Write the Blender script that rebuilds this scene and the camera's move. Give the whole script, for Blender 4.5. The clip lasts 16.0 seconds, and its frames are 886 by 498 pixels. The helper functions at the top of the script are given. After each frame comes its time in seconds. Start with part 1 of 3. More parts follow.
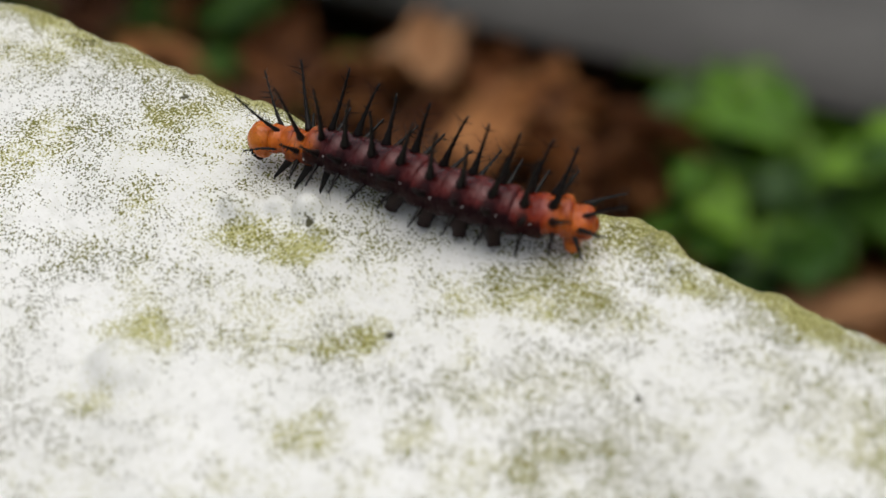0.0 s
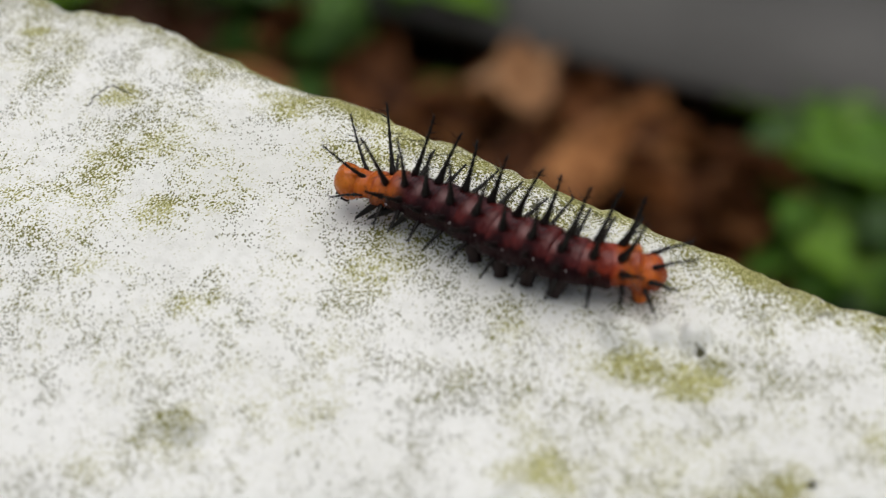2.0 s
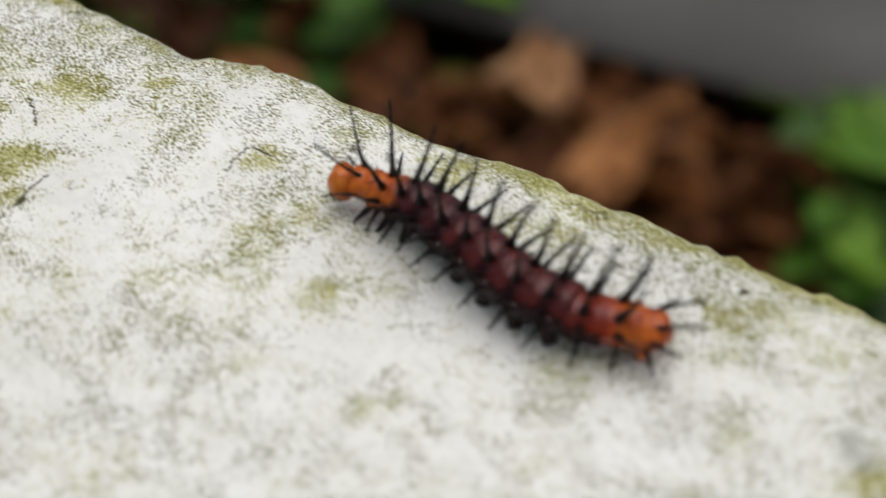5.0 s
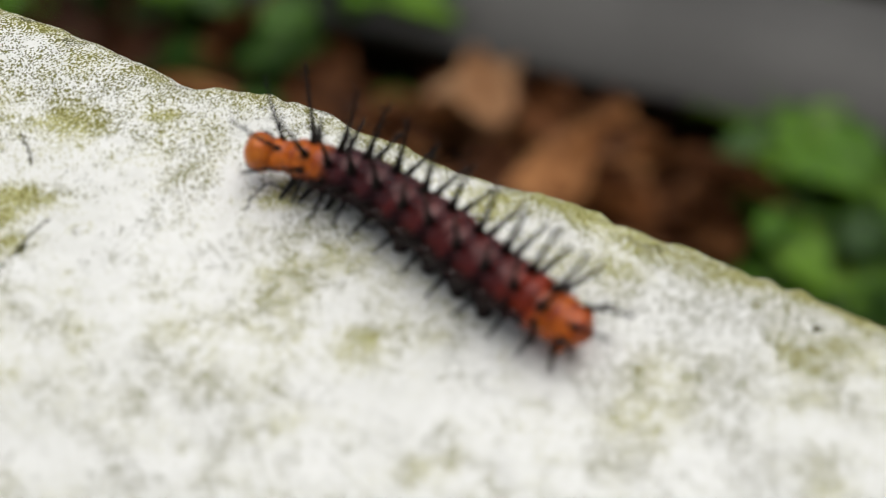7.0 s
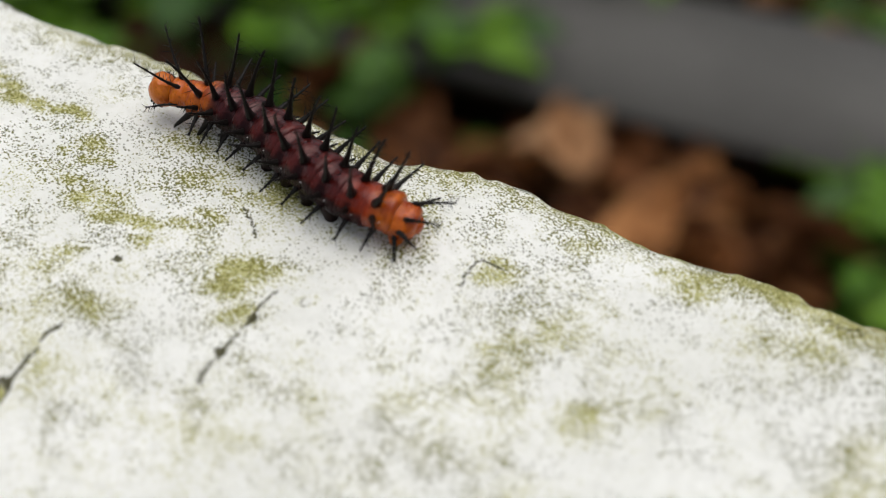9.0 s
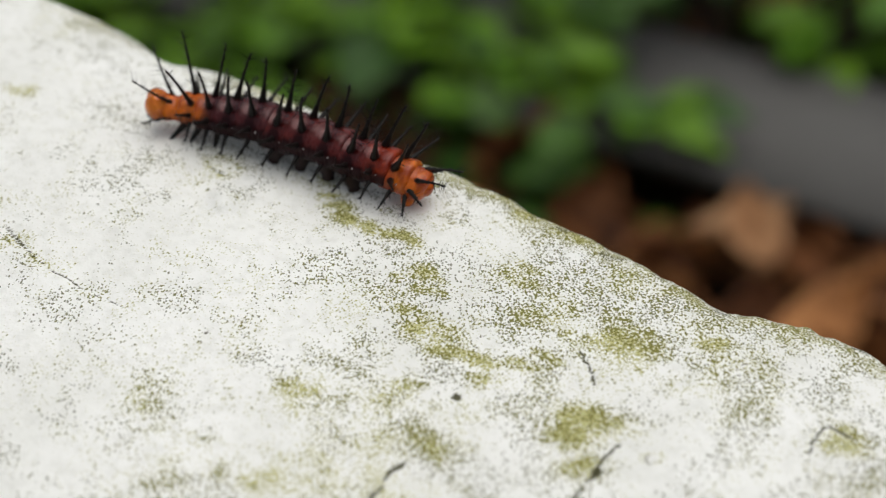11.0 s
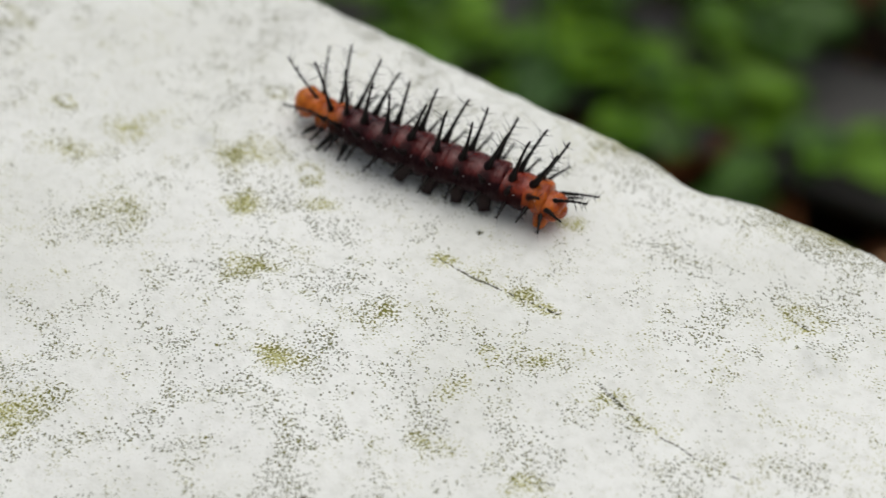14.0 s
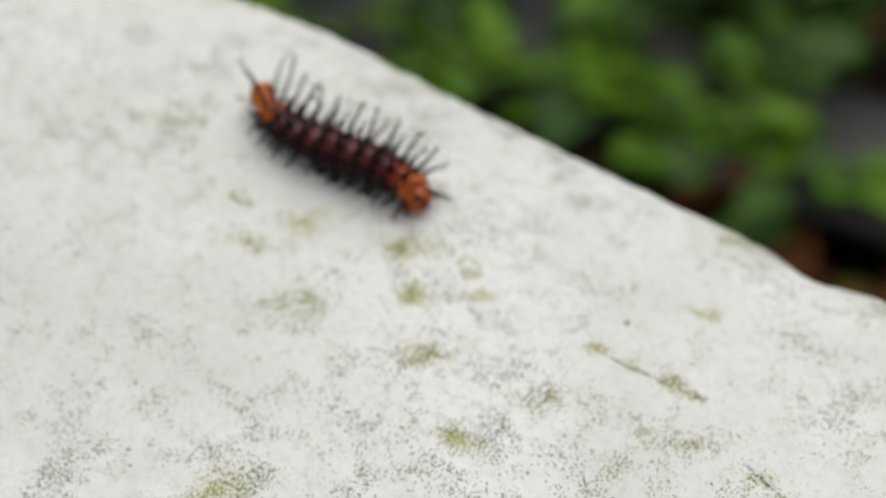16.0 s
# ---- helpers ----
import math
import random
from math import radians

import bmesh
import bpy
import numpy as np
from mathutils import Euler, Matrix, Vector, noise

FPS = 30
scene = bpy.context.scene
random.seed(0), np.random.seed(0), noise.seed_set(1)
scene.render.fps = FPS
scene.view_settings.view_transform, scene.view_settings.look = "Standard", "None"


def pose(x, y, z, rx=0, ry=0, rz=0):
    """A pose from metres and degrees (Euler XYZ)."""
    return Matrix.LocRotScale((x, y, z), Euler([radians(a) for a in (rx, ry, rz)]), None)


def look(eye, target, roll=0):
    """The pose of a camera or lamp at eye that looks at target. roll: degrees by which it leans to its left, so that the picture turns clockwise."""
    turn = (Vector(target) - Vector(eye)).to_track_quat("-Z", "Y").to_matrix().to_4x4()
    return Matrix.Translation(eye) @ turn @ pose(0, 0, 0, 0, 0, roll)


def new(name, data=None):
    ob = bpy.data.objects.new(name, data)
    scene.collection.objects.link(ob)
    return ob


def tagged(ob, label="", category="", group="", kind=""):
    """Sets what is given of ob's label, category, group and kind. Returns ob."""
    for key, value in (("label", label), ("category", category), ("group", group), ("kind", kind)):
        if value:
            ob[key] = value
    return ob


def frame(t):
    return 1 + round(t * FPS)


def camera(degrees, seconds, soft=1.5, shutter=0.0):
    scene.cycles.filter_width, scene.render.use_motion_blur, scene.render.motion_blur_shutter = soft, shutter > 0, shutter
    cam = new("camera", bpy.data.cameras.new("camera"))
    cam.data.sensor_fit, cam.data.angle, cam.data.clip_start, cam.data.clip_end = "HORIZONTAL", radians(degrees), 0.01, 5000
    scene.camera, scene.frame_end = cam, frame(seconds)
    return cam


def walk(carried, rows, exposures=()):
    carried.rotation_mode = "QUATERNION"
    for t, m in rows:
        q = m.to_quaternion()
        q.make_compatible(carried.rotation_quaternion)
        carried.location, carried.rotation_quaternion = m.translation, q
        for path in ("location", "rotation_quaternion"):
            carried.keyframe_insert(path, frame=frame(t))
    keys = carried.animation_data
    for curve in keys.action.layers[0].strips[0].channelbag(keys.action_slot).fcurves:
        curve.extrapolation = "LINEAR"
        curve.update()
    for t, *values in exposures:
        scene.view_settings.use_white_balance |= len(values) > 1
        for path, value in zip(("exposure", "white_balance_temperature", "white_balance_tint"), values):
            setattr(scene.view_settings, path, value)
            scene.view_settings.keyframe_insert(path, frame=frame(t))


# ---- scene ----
cam = camera(33.0, 16.0, soft=1.0, shutter=0.3)
# A small, close lens: sharp about 13 cm away, soft before and behind.
cam.data.dof.use_dof = True
cam.data.dof.focus_distance = 0.134
cam.data.dof.aperture_fstop = 17.0
PATH = [
    (0, (0.04676, -0.08299, 0.07429), (-0.00482, 0.02057, -0.02118), -1.36),
    (0.5, (0.04150, -0.08232, 0.07546), (-0.01111, 0.02134, -0.01934), -1.29),
    (1, (0.03460, -0.08225, 0.07742), (-0.01538, 0.02183, -0.01833), -0.39),
    (1.5, (0.02328, -0.08400, 0.07610), (-0.03096, 0.01947, -0.01799), -1.47),
    (2, (0.01488, -0.08482, 0.07689), (-0.03951, 0.01818, -0.01764), -1.49),
    (2.5, (0.01321, -0.08445, 0.07465), (-0.04094, 0.01886, -0.01967), -1.26),
    (3, (0.01215, -0.08366, 0.07404), (-0.04203, 0.01964, -0.02026), -1.20),
    (3.5, (0.01007, -0.08300, 0.07541), (-0.04414, 0.01998, -0.01923), -1.28),
    (4, (0.00456, -0.08223, 0.07628), (-0.04939, 0.02088, -0.01837), -1.12),
    (4.5, (-0.00140, -0.08116, 0.07537), (-0.05476, 0.02155, -0.02004), -0.99),
    (5, (-0.00788, -0.07767, 0.07506), (-0.05997, 0.02493, -0.02117), -0.89),
    (5.2, (-0.01510, -0.07639, 0.07597), (-0.06565, 0.02688, -0.02035), -0.71),
    (7.3, (-0.02214, -0.07276, 0.07014), (-0.06769, 0.03407, -0.02479), 0.09),
    (7.5, (-0.02460, -0.07094, 0.07061), (-0.07033, 0.03531, -0.02490), 0.02),
    (8, (-0.02475, -0.07905, 0.07402), (-0.07119, 0.02774, -0.02053), -0.14),
    (8.5, (-0.02906, -0.08104, 0.07517), (-0.07825, 0.02642, -0.01720), -0.09),
    (9, (-0.03012, -0.08145, 0.07654), (-0.08191, 0.02524, -0.01531), -0.42),
    (9.5, (-0.03413, -0.08356, 0.07935), (-0.09061, 0.02239, -0.01057), -0.81),
    (10, (-0.03937, -0.08504, 0.08070), (-0.09956, 0.01993, -0.00795), -0.69),
    (10.2, (-0.04205, -0.08525, 0.08045), (-0.10305, 0.02013, -0.00715), -0.48),
    (12.3, (-0.05691, -0.08311, 0.08459), (-0.12873, 0.01579, -0.00238), -0.80),
    (12.5, (-0.06033, -0.08402, 0.08482), (-0.13241, 0.01514, -0.00162), -0.78),
    (13, (-0.07664, -0.08771, 0.08726), (-0.14824, 0.01076, -0.00036), -0.76),
    (13.5, (-0.08806, -0.09294, 0.08794), (-0.15945, 0.00574, 0.00039), -0.53),
    (14, (-0.09631, -0.09844, 0.08907), (-0.16751, 0.00036, 0.00150), -0.16),
    (14.5, (-0.10209, -0.10282, 0.09423), (-0.17245, -0.00341, 0.00667), 0.31),
    (15, (-0.10478, -0.10519, 0.10039), (-0.17446, -0.00587, 0.01218), 0.54),
    (15.5, (-0.10771, -0.11058, 0.09866), (-0.17763, -0.00978, 0.01235), 0.75),
    (16, (-0.10581, -0.11491, 0.10512), (-0.17636, -0.01500, 0.01828), 0.37),
]
walk(cam, [(t, look(eye, target, roll)) for t, eye, target, roll in PATH],
     exposures=[(0, 0.0, 6480, 10), (2.6, -0.15, 6460, 10), (5.2, -0.10, 6480, 10), (7.5, 0.04, 6480, 9), (8.5, -0.03, 6480, 9), (9.5, 0.05, 6480, 9), (10.2, 0.02, 6480, 9), (12.5, -0.15, 6450, 8), (16, -0.19, 6450, 8)])

# ---- light: an overcast sky, with a broad weak sun behind the cloud ----
world = bpy.data.worlds.new("overcast_sky")
scene.world = world
world.use_nodes = True
wn, wl = world.node_tree.nodes, world.node_tree.links
sky = wn.new("ShaderNodeTexSky")
sky.sky_type, sky.sun_disc = "NISHITA", False
sky.sun_elevation, sky.sun_rotation = radians(80), radians(51)
sky.dust_density, sky.ozone_density = 4.0, 1.0
cloud = wn.new("ShaderNodeHueSaturation")  # cloud greys the blue
cloud.inputs["Saturation"].default_value = 0.35
wl.new(sky.outputs[0], cloud.inputs["Color"])
wl.new(cloud.outputs[0], wn["Background"].inputs[0])
wn["Background"].inputs[1].default_value = 0.11
sun = new("sun", bpy.data.lights.new("sun", "SUN"))
sun.data.energy, sun.data.angle, sun.data.color = 1.58, radians(75), (1.0, 0.97, 0.90)
sun.matrix_world = look((0.25, 0.20, 1.9), (0, 0, 0))

MM = 0.001


# ---- materials ----
class Nodes:
    """A node material in a few lines: colours, noises and ramps."""

    def __init__(self, name, rough=0.6, metal=0.0, coat=0.0):
        self.m = bpy.data.materials.new(name)
        self.m.use_nodes = True
        self.n, self.l = self.m.node_tree.nodes, self.m.node_tree.links
        self.p = self.n["Principled BSDF"]
        self.p.inputs["Roughness"].default_value = rough
        self.p.inputs["Metallic"].default_value = metal
        self.p.inputs["Coat Weight"].default_value = coat
        self.co = self.n.new("ShaderNodeTexCoord").outputs["Object"]

    def put(self, sock, v):
        if isinstance(v, bpy.types.NodeSocket):
            self.l.new(v, sock)
        else:
            sock.default_value = v

    def noise(self, scale, detail=3.0, rough=0.55, co=None, stretch=None):
        t = self.n.new("ShaderNodeTexNoise")
        co = co or self.co
        if stretch:
            mp = self.n.new("ShaderNodeMapping")
            mp.inputs["Scale"].default_value = stretch
            mp.inputs["Rotation"].default_value = (0, 0, radians(25 if stretch[0] < 2 else 0))
            self.l.new(co, mp.inputs["Vector"])
            co = mp.outputs[0]
        self.l.new(co, t.inputs["Vector"])
        t.inputs["Scale"].default_value, t.inputs["Detail"].default_value = scale, detail
        t.inputs["Roughness"].default_value = rough
        return t.outputs["Fac"]

    def cells(self, scale, turn, stretch):
        """Scattered points on the ground plan: the distance to the nearest, and two numbers drawn for each."""
        mp, t, c = self.n.new("ShaderNodeMapping"), self.n.new("ShaderNodeTexVoronoi"), self.n.new("ShaderNodeSeparateColor")
        mp.vector_type = "TEXTURE"
        mp.inputs["Rotation"].default_value, mp.inputs["Scale"].default_value = (0, 0, radians(turn)), stretch
        t.voronoi_dimensions = "2D"
        t.inputs["Scale"].default_value = scale
        self.l.new(self.co, mp.inputs["Vector"])
        self.l.new(mp.outputs[0], t.inputs["Vector"])
        self.l.new(t.outputs["Color"], c.inputs[0])
        return t.outputs["Distance"], c.outputs[0], c.outputs[1]

    def math(self, op, a, b=0.0):
        t = self.n.new("ShaderNodeMath")
        t.operation = op
        self.put(t.inputs[0], a)
        self.put(t.inputs[1], b)
        return t.outputs[0]

    def span(self, v, a, b, c=0.0, d=1.0):
        """v from a..b to c..d, held at the ends."""
        t = self.n.new("ShaderNodeMapRange")
        t.interpolation_type = "SMOOTHSTEP"
        for k, w in zip((0, 1, 2, 3, 4), (v, a, b, c, d)):
            self.put(t.inputs[k], w)
        return t.outputs[0]

    def mix(self, f, a, b):
        t = self.n.new("ShaderNodeMix")
        t.data_type = "RGBA"
        self.put(t.inputs[0], f)
        self.put(t.inputs[6], a if not isinstance(a, tuple) else (*a, 1))
        self.put(t.inputs[7], b if not isinstance(b, tuple) else (*b, 1))
        return t.outputs[2]

    def attr(self, name):
        t = self.n.new("ShaderNodeAttribute")
        t.attribute_name = name
        return t.outputs["Fac"]

    def chance(self):
        return self.n.new("ShaderNodeObjectInfo").outputs["Random"]

    def bump(self, h, dist, strength=1.0, on=None):
        t = self.n.new("ShaderNodeBump")
        t.inputs["Distance"].default_value, t.inputs["Strength"].default_value = dist, strength
        self.l.new(h, t.inputs["Height"])
        if on:
            self.l.new(on, t.inputs["Normal"])
        self.l.new(t.outputs[0], self.p.inputs["Normal"])
        return t.outputs[0]

    def done(self, colour):
        self.put(self.p.inputs["Base Color"], colour if not isinstance(colour, tuple) else (*colour, 1))
        return self.m


def wall_paint():
    k = Nodes("white_paint_with_algae", 0.75)
    moss, speck, dirt_shade = k.attr("moss"), k.attr("speck"), k.attr("dirt_shade")
    big, mid, fine = k.noise(45, 4), k.noise(330, 4, 0.65), k.noise(4600, 1.2, 0.5, stretch=(1.2, 0.78, 1))
    grain = k.noise(5200, 2)
    white = k.mix(k.span(big, 0.35, 0.7), (0.80, 0.80, 0.77), (0.70, 0.70, 0.66))
    white = k.mix(k.span(k.noise(900, 3), 0.42, 0.75, 0, 0.35), white, (0.55, 0.55, 0.50))
    # a thin green film in the stains, broken by the grain
    film = k.math("ADD", moss, k.math("MULTIPLY", k.math("SUBTRACT", mid, 0.5), 1.5))
    film = k.math("ADD", film, k.math("MULTIPLY", k.math("SUBTRACT", fine, 0.5), 2.6))
    film = k.span(film, 0.26, 0.80)
    green = k.mix(k.noise(700, 2), (0.25, 0.240, 0.030), (0.46, 0.44, 0.12))
    col = k.mix(k.math("MULTIPLY", film, 0.86), white, green)
    # dark specks of algae, more of them where the paint is older
    grow = k.math("ADD", speck, k.math("MULTIPLY", k.math("SUBTRACT", mid, 0.5), 1.2))
    grow = k.math("ADD", grow, k.math("MULTIPLY", film, 0.42))
    patch = k.span(k.noise(190, 2, 0.6), 0.36, 0.64, -0.30, 0.20)  # they crowd in patches and leave others clear
    grow = k.math("ADD", grow, patch)
    # each speck is a rough dot, some of them drawn out or grown together
    away, draw, size = k.cells(3900, 27, (1.0, 1.6, 1.0))
    here = k.math("LESS_THAN", draw, k.span(grow, 0.10, 0.92))
    reach = k.math("ADD", k.math("MULTIPLY", size, 0.26), 0.18)
    reach = k.math("SUBTRACT", k.math("ADD", reach, here), 1.0)
    ragged = k.math("MULTIPLY", k.math("SUBTRACT", fine, 0.5), 0.9)
    dots = k.span(k.math("ADD", k.math("SUBTRACT", reach, away), ragged), 0.0, 0.10)
    crust = k.span(k.math("SUBTRACT", fine, k.span(grow, 0.15, 1.1, 0.76, 0.50)), 0.0, 0.035)
    dots = k.math("MAXIMUM", dots, crust)
    col = k.mix(k.math("MULTIPLY", dots, 0.92), col, k.mix(film, (0.092, 0.094, 0.038), (0.135, 0.128, 0.014)))
    dirt_shade = k.span(k.math("ADD", dirt_shade, k.math("MULTIPLY", k.math("SUBTRACT", fine, 0.5), 0.9)), 0.30, 0.62)
    col = k.mix(dirt_shade, col, k.mix(k.noise(1500, 3), (0.018, 0.017, 0.008), (0.10, 0.095, 0.035)))
    k.put(k.p.inputs["Roughness"], k.span(film, 0, 1, 0.62, 0.9))
    b = k.bump(k.math("ADD", mid, k.math("MULTIPLY", grain, 0.12)), 0.0005, 0.42)
    k.bump(fine, 0.00012, 0.6, on=b)
    return k.done(col)


def skin(name, light, dark, rough=0.26, rear=None, hind=0.0):
    """Moist soft skin; with rear, the colour passes to that one towards the ring's hind end."""
    k = Nodes(name, rough, coat=0.30)
    k.p.inputs["Coat Roughness"].default_value = 0.16
    k.p.inputs["Specular IOR Level"].default_value = 0.36
    k.p.inputs["Specular Tint"].default_value = (1.0, 0.56, 0.58, 1)
    k.p.inputs["Subsurface Weight"].default_value = 0.12
    k.p.inputs["Subsurface Radius"].default_value = (1.0, 0.25, 0.15)
    k.p.inputs["Subsurface Scale"].default_value = 0.0006
    if rear:
        axis = k.n.new("ShaderNodeSeparateXYZ")
        k.l.new(k.co, axis.inputs[0])
        at = k.math("ADD", axis.outputs[0], k.math("MULTIPLY", k.math("SUBTRACT", k.noise(900, 2), 0.5), 0.0016))
        f = k.span(at, hind - 0.0010, hind + 0.0010, 1.0, 0.0)
        light, shade = k.mix(f, light, rear[0]), k.mix(f, dark, rear[1])
    else:
        shade = dark
    col = k.mix(k.span(k.noise(650, 3, 0.5), 0.32, 0.70), shade, light)
    col = k.mix(k.span(k.noise(3800, 2), 0.58, 0.74, 0, 0.4), col, tuple(c * 0.45 for c in dark))
    # blackish pigment round the spines' feet and in bands down the flanks; darker below
    mark = k.math("ADD", k.attr("mark"), k.math("MULTIPLY", k.math("SUBTRACT", k.noise(1300, 3, 0.6), 0.5), 0.7))
    mark = k.span(mark, 0.15, 0.70)
    col = k.mix(k.math("MULTIPLY", mark, 0.93), col, (0.010, 0.0042, 0.0054))
    k.put(k.p.inputs["Specular IOR Level"], k.span(mark, 0.0, 1.0, 0.36, 0.12))
    k.put(k.p.inputs["Coat Weight"], k.span(mark, 0.0, 1.0, 0.24, 0.03))
    # faint wrinkles run round the body, with fine warts between them
    ring = k.noise(600, 2, 0.5, stretch=(3.0, 0.8, 0.8))
    k.put(k.p.inputs["Roughness"], k.span(ring, 0.35, 0.65, rough - 0.06, rough + 0.14))
    b = k.bump(ring, 0.00022, 0.28)
    b = k.bump(k.noise(1500, 2), 0.00016, 0.6, on=b)
    k.bump(k.noise(3600, 2), 0.00005, 0.6, on=b)
    return k.done(col)


def horn(name, a, b):
    k = Nodes(name, 0.4)
    k.p.inputs["Specular IOR Level"].default_value = 0.2
    k.bump(k.noise(3000, 2), 0.00005, 0.6)
    return k.done(k.mix(k.noise(1200, 2), a, b))


def leaf_green(name, a, b):
    k = Nodes(name, 0.45)
    c = k.mix(k.chance(), a, b)
    c = k.mix(k.span(k.noise(60, 4), 0.35, 0.7, 0, 0.6), c, tuple(v * 0.5 for v in a))
    k.p.inputs["Specular IOR Level"].default_value = 0.22
    k.bump(k.noise(220, 3), 0.0012, 0.5)
    return k.done(c)


def leaf_dry(name, dark, light):
    k = Nodes(name, 0.65)
    k.p.inputs["Specular IOR Level"].default_value = 0.2
    c = k.mix(k.span(k.chance(), 0.25, 1.0), dark, light)
    c = k.mix(k.span(k.noise(70, 5, 0.65), 0.4, 0.7, 0, 0.6), c, tuple(v * 0.8 for v in dark))
    k.bump(k.noise(260, 3), 0.0012, 0.7)
    return k.done(c)


def soil():
    k = Nodes("dark_soil", 0.95)
    k.p.inputs["Specular IOR Level"].default_value = 0.05
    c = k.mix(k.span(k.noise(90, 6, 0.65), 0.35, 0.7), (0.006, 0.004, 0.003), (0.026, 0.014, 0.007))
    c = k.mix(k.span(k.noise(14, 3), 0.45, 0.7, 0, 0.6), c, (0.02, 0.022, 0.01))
    k.bump(k.noise(160, 6, 0.7), 0.006, 1.0)
    return k.done(c)


def grey_stone():
    k = Nodes("grey_stone", 0.7)
    k.p.inputs["Specular IOR Level"].default_value = 0.2
    c = k.mix(k.span(k.noise(9, 4), 0.3, 0.7), (0.079, 0.076, 0.072), (0.104, 0.100, 0.095))
    c = k.mix(k.span(k.noise(350, 4, 0.7), 0.45, 0.75, 0, 0.5), c, (0.045, 0.043, 0.040))
    k.bump(k.noise(420, 4), 0.0006, 0.6)
    return k.done(c)


WALL = wall_paint()
M_L, M_D = (0.088, 0.0088, 0.0062), (0.036, 0.0034, 0.0032)
P_L, P_D = (0.057, 0.0072, 0.0076), (0.022, 0.0030, 0.0037)
R_L, R_D = (0.25, 0.026, 0.003), (0.115, 0.009, 0.002)
O_L, O_D = (0.54, 0.130, 0.008), (0.25, 0.037, 0.003)
MAROON, PLUM = skin("maroon_skin", M_L, M_D), skin("plum_skin", P_L, P_D)
RUST = skin("rust_skin", R_L, R_D, rear=(O_L, O_D), hind=0.0002)
TAWNY = skin("tawny_skin", (0.50, 0.112, 0.007), (0.22, 0.029, 0.003))
REDDENING = skin("reddening_skin", M_L, M_D, rear=(R_L, R_D), hind=0.0006)
FADING = skin("fading_orange_skin", O_L, O_D, rear=(P_L, P_D), hind=0.0007)
ORANGE = skin("orange_skin", O_L, O_D)
AMBER = skin("amber_skin", (0.60, 0.172, 0.015), (0.40, 0.085, 0.006), 0.26)
BLACK = horn("black_horn", (0.003, 0.0025, 0.0025), (0.009, 0.006, 0.005))
PLEG = horn("dark_proleg_skin", (0.020, 0.0055, 0.005), (0.008, 0.003, 0.003))
PALE = horn("wart_glint", (0.75, 0.7, 0.7), (0.5, 0.45, 0.45))
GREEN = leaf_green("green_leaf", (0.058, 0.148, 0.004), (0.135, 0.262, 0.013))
# Darker green: a few leaves' own tone, elsewhere shade painted into the plant.
DEEP_SHADED = leaf_green("deep_shaded_leaf", (0.018, 0.058, 0.003), (0.044, 0.104, 0.007))
STEM = leaf_green("green_stem", (0.05, 0.08, 0.02), (0.08, 0.10, 0.03))
DRY, SOIL, STONE = leaf_dry("dry_leaf", (0.085, 0.029, 0.009), (0.40, 0.176, 0.062)), soil(), grey_stone()
DULL = leaf_dry("rotting_leaf", (0.045, 0.015, 0.005), (0.16, 0.058, 0.017))
FOXY = leaf_dry("orange_brown_leaf", (0.19, 0.072, 0.022), (0.40, 0.185, 0.070))
BLEACHED = leaf_dry("bleached_leaf", (0.30, 0.155, 0.072), (0.43, 0.26, 0.14))


def part(name, bm, material, parent=None, label=""):
    """One mesh object from a bmesh, under a thing or a part."""
    me = bpy.data.meshes.new(name)
    bm.to_mesh(me)
    bm.free()
    for f in me.polygons:
        f.use_smooth = True
    me.materials.append(material)
    ob = new(name, me)
    ob.parent = parent
    return tagged(ob, label)


def alike(name, me, parent, m, label=""):
    ob = new(name, me)
    ob.parent = parent
    ob.matrix_basis = m
    return tagged(ob, label)


# ---- the wall's shape ----
def bell(x, h, c, w):
    return h * np.exp(-(((x - c) / w) ** 2))


def far_edge(x):
    """How far back the wall's top reaches, in mm, before it has turned away."""
    x = np.clip(x, -262, 70)
    y = 22.5 - 5.1e-4 * (x + 125) ** 2 + bell(x, 2.5, 17, 5) - bell(x, 1.8, -6, 16) - bell(x, 0.6, -34, 10)
    y += bell(x, 0.7, -74, 6) - bell(x, 1.4, -86, 5) - bell(x, 0.4, -57, 6) + bell(x, 0.5, -113, 7)
    return y + bell(x, 0.8, -135, 5) - bell(x, 1.5, -150, 4) - bell(x, 1.6, -231, 9) - bell(x, 0.6, -185, 25)


ROUND = 8.0


def crown(x, y):
    """Height of the wall's gently domed top, in mm."""
    x, y = np.clip(x, -275, 70), np.clip(y, -75, 30)
    z = -5.081 - 0.02792 * x + 0.15278 * y + 1.1759e-3 * x * y + 1.611e-4 * x * x
    return z - 1.6607e-3 * y * y - 7.027e-7 * x**3 + 6.029e-6 * x * x * y


def top(x, y):
    u = np.clip(y - far_edge(x) + 5.9, 0, ROUND * 0.995)
    return crown(x, y) - (ROUND - np.sqrt(ROUND * ROUND - u * u))


def wave(x, y, size, seed):
    """Smooth value noise, -1 to 1, over arrays in mm."""
    g = np.random.RandomState(seed).uniform(-1, 1, (64, 64))
    u, v = x / size, y / size
    i, j = np.floor(u).astype(int), np.floor(v).astype(int)
    a, b = u - i, v - j
    a, b = a * a * (3 - 2 * a), b * b * (3 - 2 * b)
    i0, i1, j0, j1 = i % 64, (i + 1) % 64, j % 64, (j + 1) % 64
    return (g[i0, j0] * (1 - a) + g[i1, j0] * a) * (1 - b) + (g[i0, j1] * (1 - a) + g[i1, j1] * a) * b


# Stains of algae: x, y, reach in mm, strength.
